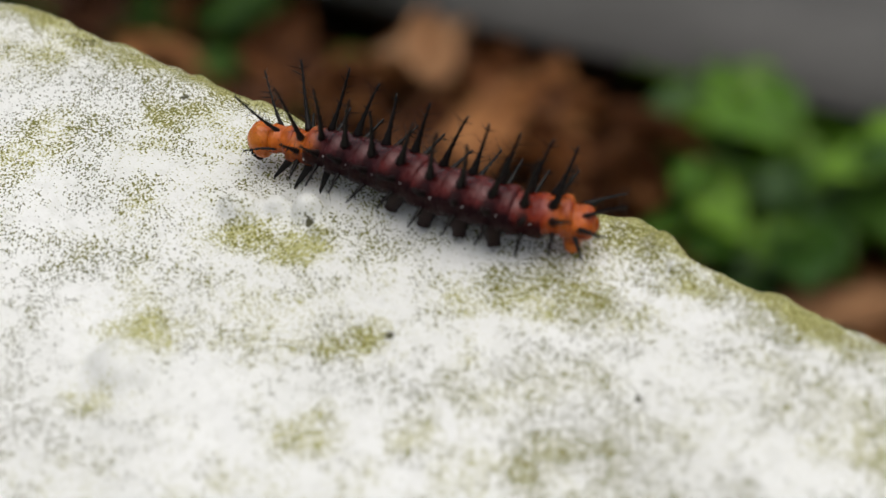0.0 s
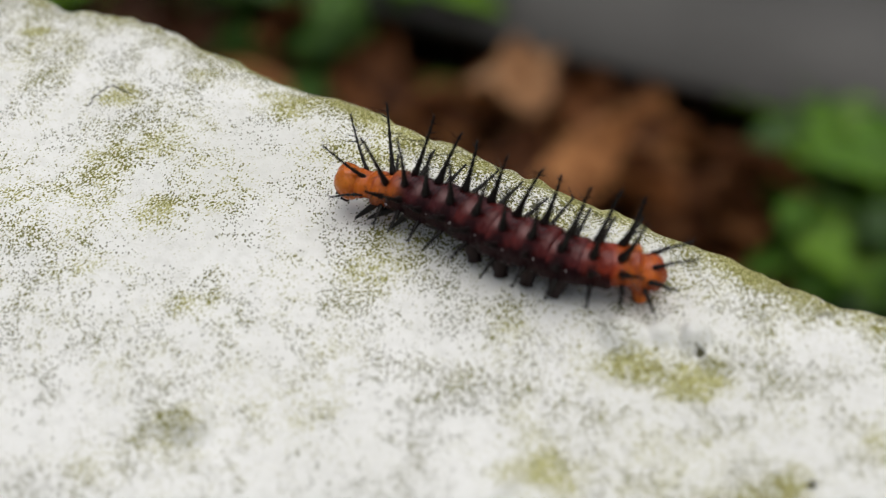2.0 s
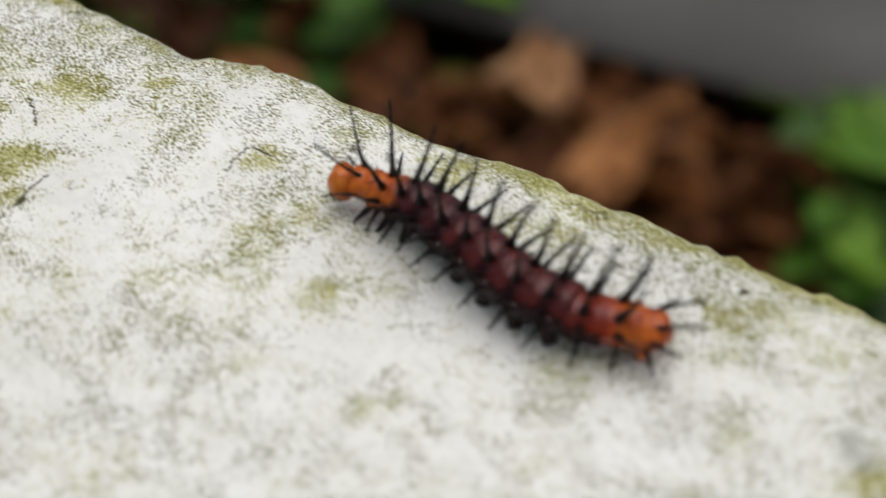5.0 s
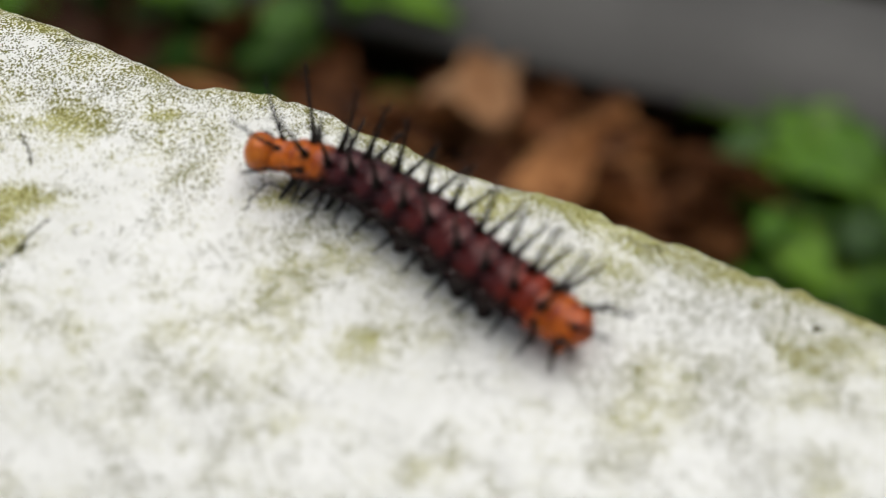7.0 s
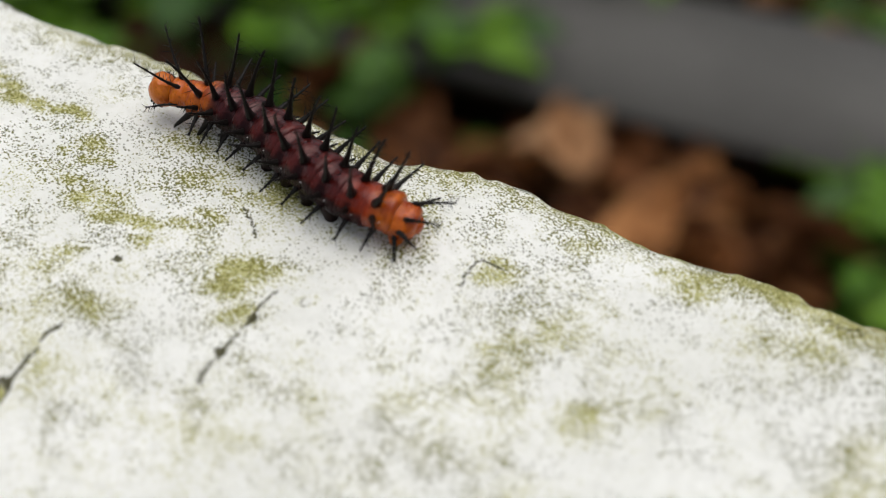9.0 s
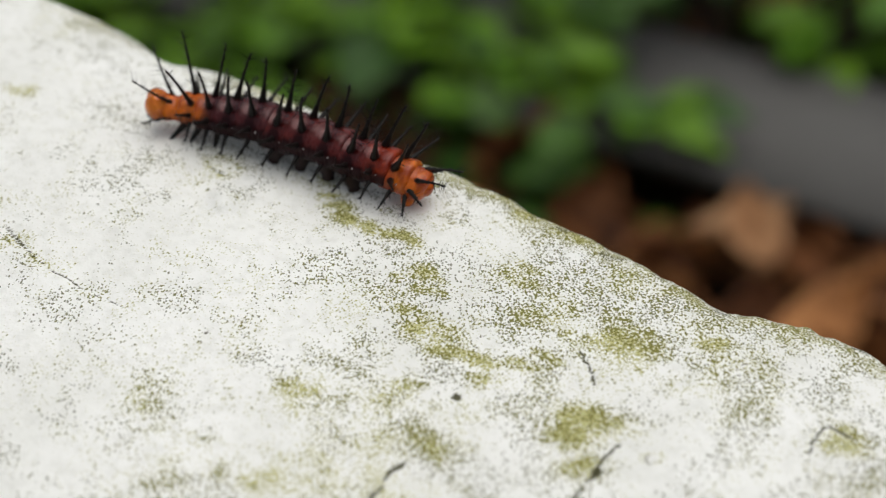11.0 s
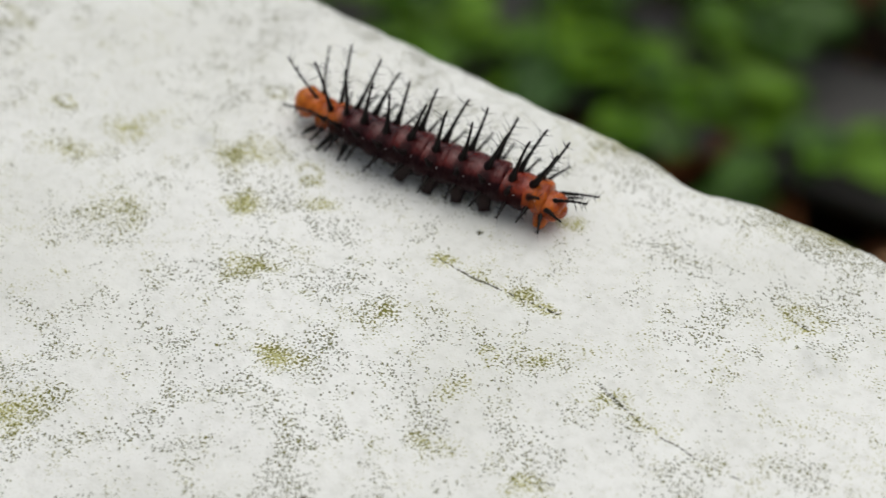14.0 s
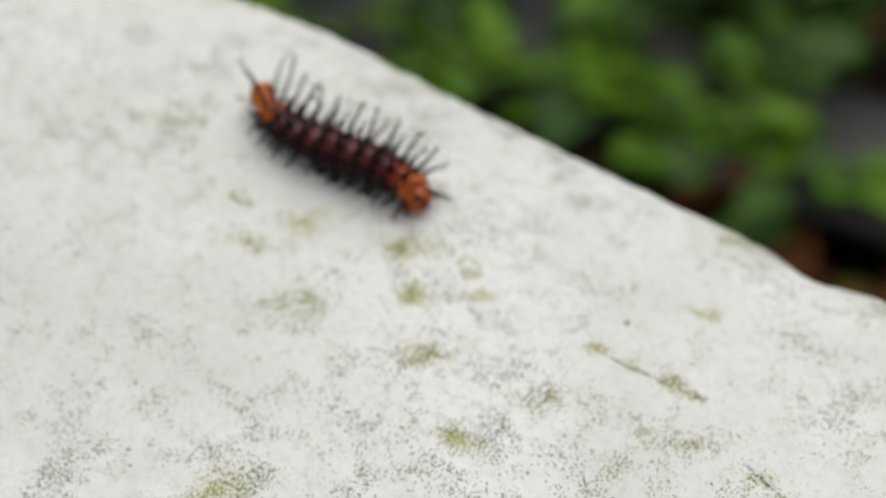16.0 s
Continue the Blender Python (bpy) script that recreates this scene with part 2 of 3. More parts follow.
STAINS_OLD = [(-11.6, -2.6, 2.5, 0.95), (-7.0, -2.0, 2.4, 0.95), (-25.2, 9.1, 4.3, 0.7), (-26.4, 3.5, 2.4, 0.5), (-22.7, -1.1, 2.3, 0.5), (-14.4, -14.2, 2.8, 0.85),
    (1.2, -8.4, 2.2, 0.8), (-2.6, -10.2, 1.6, 0.6), (8.5, -0.6, 2.6, 0.6), (14.8, 3.2, 4.7, 0.8), (21.1, 2.0, 2.6, 0.6), (23.9, 6.5, 2.4, 0.8), (29.8, 4.8, 2.1, 0.6),
    (2.4, -18.0, 2.2, 0.8), (-14.9, -22.0, 1.7, 0.8), (9.7, -14.4, 1.9, 0.8), (18.3, -14.0, 4.4, 0.6), (37.6, -3.6, 2.0, 0.5),
    (16.8, -6.1, 2.5, 0.5), (11.8, -9.8, 2.5, 0.4), (-43.3, 10.4, 3.9, 0.5), (-2.3, -23.5, 2.0, 0.4)]
STAINS_CRACKED = [(-69.0, 8.0, 2.0, 0.8), (-63.6, 14.6, 1.9, 0.6), (-61.4, 3.3, 2.1, 0.6), (-65.5, 0.9, 2.1, 0.6), (-56.8, -3.2, 2.4, 0.7),
    (-69.3, -8.1, 1.8, 0.5), (-47.7, -11.1, 2.4, 0.55), (-59.0, -12.4, 2.2, 0.5), (-24.5, -8.9, 2.2, 0.5), (-45.7, -26.8, 3.0, 0.5),
    (-42.3, -23.7, 3.0, 0.6), (-52.5, 0.3, 2.6, 0.45), (-53.0, 14.7, 3.3, 0.8), (-25.7, 9.0, 3.1, 0.7), (-43.4, 11.3, 3.0, 0.5),
    (-87.4, -1.6, 2.7, 0.9), (-85.7, -5.8, 2.1, 0.8), (-97.0, 7.4, 2.2, 0.7), (-103.8, 0.2, 2.9, 0.6), (-78.0, 16.9, 2.3, 0.6)]
STAINS_STREAK = [(-122.6, 12.6, 0.8, 0.75), (-121.4, 10.6, 0.9, 0.9), (-119.6, 9.5, 1.1, 1.0), (-117.9, 8.6, 1.2, 1.05), (-115.7, 8.8, 1.2, 1.0), (-113.2, 9.0, 1.3, 0.95), (-110.9, 9.4, 1.2, 0.75),
    (-109.5, 4.9, 0.8, 0.6), (-107.6, 6.2, 1.1, 0.8), (-106.7, 4.6, 1.0, 0.75), (-107.2, 1.6, 1.0, 0.75), (-104.7, 0.4, 1.2, 0.9), (-102.3, -0.6, 1.4, 0.95), (-100.2, -0.5, 1.3, 0.95), (-98.0, 0.3, 1.3, 0.9), (-95.2, 1.1, 1.4, 0.8), (-93.8, 3.2, 1.3, 0.7),
    (-100.4, 12.5, 1.1, 0.7), (-97.0, 7.3, 1.4, 0.75), (-96.4, 5.9, 1.1, 0.7), (-108.8, -10.9, 1.5, 0.7), (-101.5, -5.5, 1.4, 0.6), (-97.0, -1.9, 1.6, 0.7)]
STAINS_MIDDLE = [(-88.9, 8.2, 2.9, 0.9), (-82.1, 12.4, 1.7, 0.8), (-105.0, -19.9, 2.1, 0.8), (-96.3, -9.8, 2.2, 0.6), (-110.3, -21.6, 1.4, 0.6), (-119.7, -18.2, 3.0, 0.4), (-132.3, 8.3, 2.6, 0.35),
    (-91.6, 17.9, 3.6, 0.6), (-86.4, 17.9, 3.0, 0.8)]
STAINS_NEW = [(-154.1, -5.1, 1.5, 0.6), (-142.5, -22.0, 1.7, 0.5), (-150.2, -22.7, 1.5, 0.5), (-140.9, -10.8, 1.2, 0.6), (-99.5, 11.0, 2.3, 0.5),
    (-183.1, -11.8, 1.5, 0.8), (-176.9, -17.6, 2.0, 0.7), (-168.3, -23.8, 1.8, 0.9), (-176.6, -7.6, 1.2, 0.7), (-163.4, -14.6, 2.4, 0.5),
    (-185.1, -41.7, 2.7, 0.7), (-192.3, -19.4, 2.6, 0.5), (-198.1, -10.3, 2.2, 0.6), (-201.5, -16.7, 2.0, 0.45), (-186.8, -6.6, 2.6, 0.6),
    (-171.0, -16.8, 0.9, 0.5), (-149.6, -11.0, 1.6, 0.5), (-153.2, -23.1, 1.1, 0.6), (-153.0, -18.0, 1.2, 0.5), (-156.4, 5.1, 1.2, 0.6),
    (-222.7, -9.1, 1.5, 0.4), (-218.7, -6.6, 1.1, 0.5)]
# Cracks and scratches: half width, depth, how dark, how mossy, then their way in mm.
CRACKS = [(0.15, 0.25, 0.9, 0.3, (-91.4, 5.5), (-90.1, 4.1), (-88.7, 2.8)),
    (0.17, 0.7, 1.0, 0.3, (-83.7, -1.9), (-84.3, -3.6), (-84.3, -4.9), (-84.5, -8.1), (-84.4, -11.0), (-84.4, -12.8)),
    (0.18, 0.8, 1.0, 0.3, (-97.8, -12.6), (-98.2, -14.8), (-98.2, -18.3), (-98.4, -20.6), (-98.5, -22.7)),
    (0.15, 0.14, 0.80, 0.65, (-163.5, -6.3), (-159.0, -6.1), (-154.7, -5.6), (-150.7, -5.2)),
    (0.18, 0.16, 0.62, 0.6, (-143.3, -10.1), (-140.9, -10.8), (-138.5, -11.6), (-136.0, -11.8)),
    (0.11, 0.10, 0.6, 0.4, (-136.0, -11.8), (-132.1, -11.8), (-127.3, -11.5)),
    (0.13, 0.35, 0.8, 0.3, (-70.9, 5.5), (-70.5, 9.1), (-66.3, 8.8)), (0.10, 0.15, 0.7, 0.2, (-119.3, 6.4), (-117.9, 5.0))]
PITS = [(-7.6, 1.0, 0.42), (3.9, -6.8, 0.4), (-26.5, 11.0, 0.4), (-97.8, -4.5, 0.45), (-84.3, -5.2, 0.5), (-98.4, -20.4, 0.85), (-84.6, -9.6, 0.5),
    (-162.1, -1.1, 0.3), (24.1, -4.9, 0.35), (-119.8, -10.1, 0.2), (-157.3, -33.7, 0.35)]
# Scuffed spots, where a flake stands proud with grime and painted shadow round it: x, y, reach.
SCUFFS = [(-132.4, 8.0, 1.5), (-180.0, -5.1, 1.2), (-78.4, 11.6, 0.8), (-220.9, -7.1, 1.5), (-190.0, 1.9, 0.9), (-153.1, -12.8, 0.7), (-206.6, -12.3, 0.9), (-151.9, -23.1, 0.8),
    (-94.2, 6.9, 0.7), (-81.2, -2.0, 0.7)]
LUMPS = [(-13.9, 0.0, 1.7, 0.9), (-11.2, 1.6, 1.1, 0.7), (-8.4, 2.2, 1.3, 1.0), (-6.3, 0.4, 0.9, 0.6), (-41.4, -21.4, 1.8, 1.2), (-43.8, -22.6, 1.1, 0.6), (20.8, 10.2, 1.7, 0.9), (23.2, 8.2, 1.2, 0.6), (17.5, 11.6, 1.4, 0.5), (-14.0, -17.5, 2.6, 0.8), (-191.0, -6.5, 1.5, 0.4),
    (-128.5, 4.0, 1.8, 0.6), (-88.0, -11.0, 4.0, 0.5), (-93.0, -17.0, 3.0, 0.4)]


def off_line(x, y, a, b):
    """Distance in mm from the stretch a-b, and how far along it."""
    d = np.subtract(b, a)
    s = np.clip(((x - a[0]) * d[0] + (y - a[1]) * d[1]) / (d @ d), 0, 1)
    return np.hypot(x - a[0] - s * d[0], y - a[1] - s * d[1])


def build_wall():
    """A thick low wall with a rounded, painted top; the far edge is uneven, the near one lies out of sight."""
    xs = np.r_[np.linspace(-900, -290, 40)[:-1], np.arange(-290, 60, 0.25), np.linspace(60, 500, 30)]
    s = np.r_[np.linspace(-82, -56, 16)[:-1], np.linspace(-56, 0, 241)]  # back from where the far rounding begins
    turn = np.radians(np.r_[np.arange(3, 90, 3), 90])
    y0 = far_edge(xs) - 5.9
    rows = []
    for d in (340, 120, 40):  # near face
        rows.append((np.full_like(xs, -94.0), np.full_like(xs, -float(d) if d == 340 else -30.0 - d / 2)))
    for a in np.radians(np.arange(90, 0, -9)):
        rows.append((-82 - 12 * np.sin(a) + 0 * xs, crown(xs, -82 + 0 * xs) - 12 * (1 - np.cos(a))))
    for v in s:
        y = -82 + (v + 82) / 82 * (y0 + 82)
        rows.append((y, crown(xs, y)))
    for a in turn:
        y = y0 + ROUND * np.sin(a)
        rows.append((y, crown(xs, y) - ROUND * (1 - np.cos(a))))
    base = rows[-1]
    for d in (3, 7, 14, 30, 80, 180):
        rows.append((base[0] + 0.02 * d, base[1] - d))
    rows.append((base[0] + 6, 0 * xs - 345))
    Y, Z = np.array([r[0] for r in rows]), np.array([r[1] for r in rows])
    X = np.broadcast_to(xs, Y.shape).copy()
    up = Z > -40
    moss, speck, dirt_shade = np.zeros_like(X), np.zeros_like(X), np.zeros_like(X)
    wx, wy = X + 0.8 * wave(X, Y, 2.5, 5), Y + 0.8 * wave(X, Y, 2.5, 6)
    for x, y, r, w in STAINS_OLD + STAINS_CRACKED + STAINS_STREAK + STAINS_MIDDLE + STAINS_NEW:
        c, d = (0.98, 0.20) if -123 < x < -93 else (0.88, 0.47)  # they are drawn out along the wall
        u, v = c * (wx - x) + d * (wy - y), c * (wy - y) - d * (wx - x)
        moss = np.maximum(moss, w * np.exp(-((u * u / 2.2 + v * v * 1.25) / (r * r)) ** 1.2))
    old = 1 / (1 + np.exp(-(X + 118) / 7.0))
    moss = np.maximum(moss, old * (0.16 + 0.30 * wave(X, Y, 9, 14) + 0.2 * wave(X, Y, 4, 15)))
    # a green rim where the top turns over
    rim = Y - (far_edge(X) - 7.2) + 1.3 * wave(X, Y, 7, 8)
    moss = np.maximum(moss, np.clip(rim / 5.0, 0, 1) * (0.24 + 0.74 * old * (1 - bell(X, 0.6, -90, 22)) + 0.42 * wave(X, Y, 8, 11)))
    speck = 0.265 + 0.18 * old - bell(np.hypot((X + 112) / 1.5, Y + 22), 0.16, 0, 11) + 0.19 * wave(X, Y, 16, 12) + 0.14 * wave(X, Y, 5, 13) + 0.26 * np.clip(rim / 6, 0, 1)
    speck += bell(np.hypot((X + 107) / 1.6, Y - 3), 0.27, 0, 8) - bell(np.hypot(X + 125, Y + 3), 0.22, 0, 12)
    speck += bell(np.hypot((X + 172) / 1.7, Y + 24), 0.11, 0, 9) + bell(np.hypot((X + 150) / 1.4, Y + 18), 0.06, 0, 10)
    speck -= bell(np.hypot((X + 58) / 1.7, Y + 6), 0.24, 0, 15)
    near = np.clip((-10 - Y) / 16, 0, 1) * old  # washed paler towards the near side
    speck, moss = speck - 0.16 * near, moss * (1 - 0.15 * near)
    lift = 0.32 * wave(X, Y, 11, 1) + 0.16 * wave(X, Y, 4.2, 2) + 0.07 * wave(X, Y, 1.7, 3)
    lift += np.clip(rim / 6, 0, 1) * (0.42 * wave(X, Y, 3.1, 21) + 0.30 * wave(X, Y, 1.3, 22)) * (0.35 + 0.65 * old)
    # dark broken blotches along the crumbling rim
    dirt_shade = 0.50 * np.clip(rim / 5, 0, 1) * old * np.clip(1.3 * wave(X, Y, 2.1, 71) + 0.7 * wave(X, Y, 0.9, 72), 0, 1)
    for x, y, r, h in LUMPS:
        lift += 1.5 * h * np.exp(-((((X - x + 0.4 * wave(X, Y, 1.5, 61)) ** 2 + (Y - y) ** 2) / (r * r)) ** 1.8))
    for wide, depth, black, mossy, *way in CRACKS:
        jx = X + 0.35 * wave(X, Y, 1.4, 33) + 0.15 * wave(X, Y, 0.6, 34)
        d = np.min([off_line(jx, Y, a, b) for a, b in zip(way, way[1:])], axis=0)
        w = wide * (1.1 + 0.7 * wave(X, Y, 1.7, 31))
        c = np.exp(-((d / w) ** 2))
        dirt_shade = np.maximum(dirt_shade, black * c)
        moss = np.maximum(moss, mossy * np.exp(-((d / 0.9) ** 2)) * (0.7 + 0.6 * wave(X, Y, 2.2, 35)))
        lift -= depth * 0.6 * c
    for x, y, r in SCUFFS:
        q = np.hypot(X - x + 0.5 * wave(X, Y, 1.1, 51), 1.4 * (Y - y) + 0.5 * wave(X, Y, 1.3, 52)) / r
        # a broken dark ring: the flake's shadow, put into the colour with the grime
        ring = np.exp(-(((q - 1.0) / 0.22) ** 2)) * np.clip(0.45 + 1.1 * wave(X, Y, 1.2, 53), 0, 1)
        lift += 0.22 * r * np.exp(-(q**3)) - 0.12 * ring
        dirt_shade = np.maximum(dirt_shade, 0.62 * ring)
        moss = np.maximum(moss, 0.55 * np.exp(-(((q - 1.15) / 0.5) ** 2)))
    for x, y, r in PITS:
        c = np.exp(-((((X - x) ** 2 + (Y - y) ** 2) / (r * r)) ** 2))
        if r > 0.7:  # a wider hollow, with a dark rim and moss inside
            q = np.sqrt(((X - x) / r) ** 2 + ((Y - y) / (1.7 * r)) ** 2)
            c = np.exp(-(q**4))
            dirt_shade = np.where(q < 1.6, np.maximum(0.75 * np.exp(-(((q - 1.0) / 0.28) ** 2)), dirt_shade * (q > 0.8)), dirt_shade)
            moss = np.maximum(moss, 1.2 * c)
        else:
            dirt_shade = np.maximum(dirt_shade, c)
        lift -= 0.6 * r * c
    Z = np.where(up, Z + lift, Z)
    nr, nc = X.shape
    me = bpy.data.meshes.new("garden_wall")
    idx = np.arange(nr * nc).reshape(nr, nc)
    faces = np.stack([idx[:-1, :-1], idx[:-1, 1:], idx[1:, 1:], idx[1:, :-1]], -1).reshape(-1, 4)
    me.from_pydata((np.stack([X, Y, Z], -1).reshape(-1, 3) * MM).tolist(), [], faces.tolist())
    for name, v in (("moss", moss), ("speck", speck), ("dirt_shade", dirt_shade)):
        me.attributes.new(name, "FLOAT", "POINT").data.foreach_set("value", v.ravel().astype(np.float32))
    me.polygons.foreach_set("use_smooth", np.ones(len(faces), bool))
    me.materials.append(WALL)
    return tagged(new("garden_wall", me), "low white painted garden wall with green algae stains", "wall", kind="structure")


build_wall()


# ---- the ground, the stone edging, fallen leaves and plants behind the wall ----
GROUND = -0.345


def build_ground():
    xs = np.r_[-60, -20, -6, -2, np.linspace(-1.3, 0.6, 120), 2, 6, 20, 60]
    ys = np.r_[-60, -20, -6, -2, -0.6, -0.2, np.linspace(0.0, 1.3, 80), 2, 6, 20, 60]
    X, Y = np.meshgrid(xs, ys)
    Z = GROUND + 0.004 * wave(X * 1000, Y * 1000, 60, 41) + 0.003 * wave(X * 1000, Y * 1000, 22, 42)
    me = bpy.data.meshes.new("ground")
    idx = np.arange(X.size).reshape(X.shape)
    faces = np.stack([idx[:-1, :-1], idx[:-1, 1:], idx[1:, 1:], idx[1:, :-1]], -1).reshape(-1, 4)
    me.from_pydata(np.stack([X, Y, Z], -1).reshape(-1, 3).tolist(), [], faces.tolist())
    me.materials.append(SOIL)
    return tagged(new("ground", me), "dark damp garden soil with leaf litter", "ground", kind="structure")


build_ground()


def box(bm, x0, x1, y0, y1, z0, z1, bevel=0.003):
    r = bmesh.ops.create_cube(bm, size=1.0)
    bmesh.ops.transform(bm, matrix=Matrix.LocRotScale(((x0 + x1) / 2, (y0 + y1) / 2, (z0 + z1) / 2), None, (x1 - x0, y1 - y0, z1 - z0)), verts=r["verts"])
    if bevel:
        bmesh.ops.bevel(bm, geom=[e for e in bm.edges if all(v in r["verts"] for v in e.verts)], offset=bevel, segments=2, affect="EDGES")


def build_edging():
    thing = tagged(new("stone_edging"), "long grey stone edging lying along the flower bed", "edging")
    for x0, x1 in ((-1.60, -0.62), (-0.616, 0.40), (0.404, 1.4)):
        bm = bmesh.new()
        box(bm, x0, x1, 0.494, 0.613, -0.316, -0.302, 0.004)
        part("stone_slab", bm, STONE, thing)
        # An added support, in near-black soil colour for the shadow gap under the slab.
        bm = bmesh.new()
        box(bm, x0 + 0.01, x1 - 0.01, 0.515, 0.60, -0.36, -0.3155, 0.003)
        part("gap_shade_block", bm, SOIL, thing, "added near-black support standing for the shadow under the slab")
    return thing


build_edging()


def tube(bm, way, radii, sides=6):
    """A round tapered tube along a line of points."""
    rings = []
    for i, p in enumerate(way):
        d = (Vector(way[min(i + 1, len(way) - 1)]) - Vector(way[max(i - 1, 0)])).normalized()
        u = d.orthogonal().normalized()
        v = d.cross(u)
        rings.append([bm.verts.new(Vector(p) + radii[i] * (math.cos(a) * u + math.sin(a) * v)) for a in (2 * math.pi * k / sides for k in range(sides))])
    for a, b in zip(rings, rings[1:]):
        for k in range(sides):
            bm.faces.new((a[k], a[(k + 1) % sides], b[(k + 1) % sides], b[k]))
    bm.faces.new(rings[0][::-1])
    bm.faces.new(rings[-1])


def leaf_mesh(name, material, length, width, curl, droop, seed):
    """A thin ovate blade with a fold at its midrib, a wavy rim and a bend along its length; two-sided thickness."""
    rnd = random.Random(seed)
    bm = bmesh.new()
    n, m, ph = 9, 6, rnd.uniform(0, 6)
    sides = []
    for thick in (0.0, -0.0006):
        grid = []
        for i in range(n + 1):
            s = i / n
            w = width * (math.sin(math.pi * s**0.8) ** 0.85 + 0.03) * 0.5
            line = []
            for j in range(m + 1):
                c = j / m * 2 - 1
                z = curl * width * c * c * 0.5 + droop * length * (s * s) + 0.05 * width * math.sin(9 * s + ph + 2 * c) * abs(c)
                line.append(bm.verts.new((s * length, c * w, z + thick)))
            grid.append(line)
        sides.append(grid)
    a, b = sides
    for i in range(n):
        for j in range(m):
            bm.faces.new((a[i][j], a[i + 1][j], a[i + 1][j + 1], a[i][j + 1]))
            bm.faces.new((b[i][j], b[i][j + 1], b[i + 1][j + 1], b[i + 1][j]))
        for j in (0, m):
            bm.faces.new((a[i][j], b[i][j], b[i + 1][j], a[i + 1][j]))
    for i in (0, n):
        for j in range(m):
            bm.faces.new((a[i][j], a[i][j + 1], b[i][j + 1], b[i][j]))
    bmesh.ops.recalc_face_normals(bm, faces=bm.faces)
    me = bpy.data.meshes.new(name)
    bm.to_mesh(me)
    bm.free()
    me.polygons.foreach_set("use_smooth", np.ones(len(me.polygons), bool))
    me.materials.append(material)
    return me


def scatter_dry_leaves():
    rnd = random.Random(7)
    kinds = [leaf_mesh("fallen_leaf", DRY, l, w, c, d, i) for i, (l, w, c, d) in enumerate(
        ((0.062, 0.034, 0.7, 0.12), (0.050, 0.030, -0.5, 0.18), (0.074, 0.038, 0.35, -0.06), (0.044, 0.026, 0.9, 0.2)))]
    dull = [leaf_mesh("fallen_leaf", DULL, l, w, c, d, 40 + i) for i, (l, w, c, d) in enumerate(((0.060, 0.034, 0.6, 0.10), (0.048, 0.030, -0.4, 0.16)))]
    pale = [leaf_mesh("fallen_leaf", BLEACHED, l, w, c, d, 20 + i) for i, (l, w, c, d) in enumerate(((0.066, 0.032, 0.75, 0.05), (0.055, 0.030, 0.8, 0.12)))]
    orange = [leaf_mesh("fallen_leaf", FOXY, l, w, c, d, 30 + i) for i, (l, w, c, d) in enumerate(((0.062, 0.036, 0.9, 0.12), (0.052, 0.032, -0.8, 0.16)))]
    n = 0
    bm = bmesh.new()
    tube(bm, [(0.0, 0, 0), (-0.006, 0.0008, 0.001), (-0.012, 0.002, 0.0005), (-0.018, 0.0035, -0.0005)], (0.0008, 0.0007, 0.0006, 0.0009))
    stalk = bpy.data.meshes.new("stalk")
    bm.to_mesh(stalk)
    bm.free()
    stalk.materials.append(DRY)
    for k in range(270):
        x, y = rnd.uniform(-0.46, 0.13), 0.315 + 0.160 * rnd.random() ** 0.7
        if k % 9 == 0:
            x, y = rnd.uniform(-0.45, 0.05), rnd.uniform(0.62, 0.80)
        pick = rnd.randrange(4)
        rotting = rnd.random() < (0.75 if x < -0.26 else 0.22)
        ob = new("fallen_leaf", dull[pick % 2] if rotting else kinds[pick])
        alike("stalk", stalk, ob, pose(0.001, 0, -0.0003), "thin brown stalk")
        z = GROUND + 0.005 + 0.018 * rnd.random()
        ob.matrix_basis = pose(x, y, z, rnd.uniform(-38, 38), rnd.uniform(-32, 32), rnd.uniform(0, 360)) @ Matrix.Scale(rnd.uniform(0.55, 1.0), 4)
        tagged(ob, "dark rotting brown leaf lying on the soil" if rotting else "curled dry brown leaf lying on the soil", "leaf", "fallen leaves on the soil")
        n += 1
    # a few that lie uppermost: bleached ones, and a heap of orange-brown ones
    for x, y, up, tip, turn in ((-0.214, 0.432, 0.033, 8, 120), (-0.252, 0.452, 0.026, -14, 40), (-0.030, 0.355, 0.022, -9, 20), (-0.197, 0.652, 0.020, 10, 30)):
        ob = new("fallen_leaf", pale[n % 2])
        alike("stalk", stalk, ob, pose(0.001, 0, -0.0003), "thin brown stalk")
        ob.matrix_basis = pose(x, y, GROUND + up, tip, -6, turn) @ Matrix.Scale(0.85, 4)
        tagged(ob, "bleached tan dry leaf on top of the litter", "leaf", "fallen leaves on the soil")
        n += 1
    for x, y, tip, turn in ((-0.182, 0.452, 24, 20), (-0.150, 0.446, -26, 140), (-0.160, 0.428, 20, 330), (-0.132, 0.436, -18, 60), (-0.140, 0.418, 26, 200)):
        ob = new("fallen_leaf", orange[n % 2])
        alike("stalk", stalk, ob, pose(0.001, 0, -0.0003), "thin brown stalk")
        ob.matrix_basis = pose(x, y, GROUND + 0.029, tip, 10, turn) @ Matrix.Scale(0.62, 4)
        tagged(ob, "curled orange-brown leaf on top of the litter", "leaf", "fallen leaves on the soil")
        n += 1
    return n


scatter_dry_leaves()

LEAVES = [leaf_mesh("leaf", GREEN, 0.046, 0.028, 0.25, -0.16, 11), leaf_mesh("leaf", GREEN, 0.036, 0.024, 0.35, -0.10, 12),
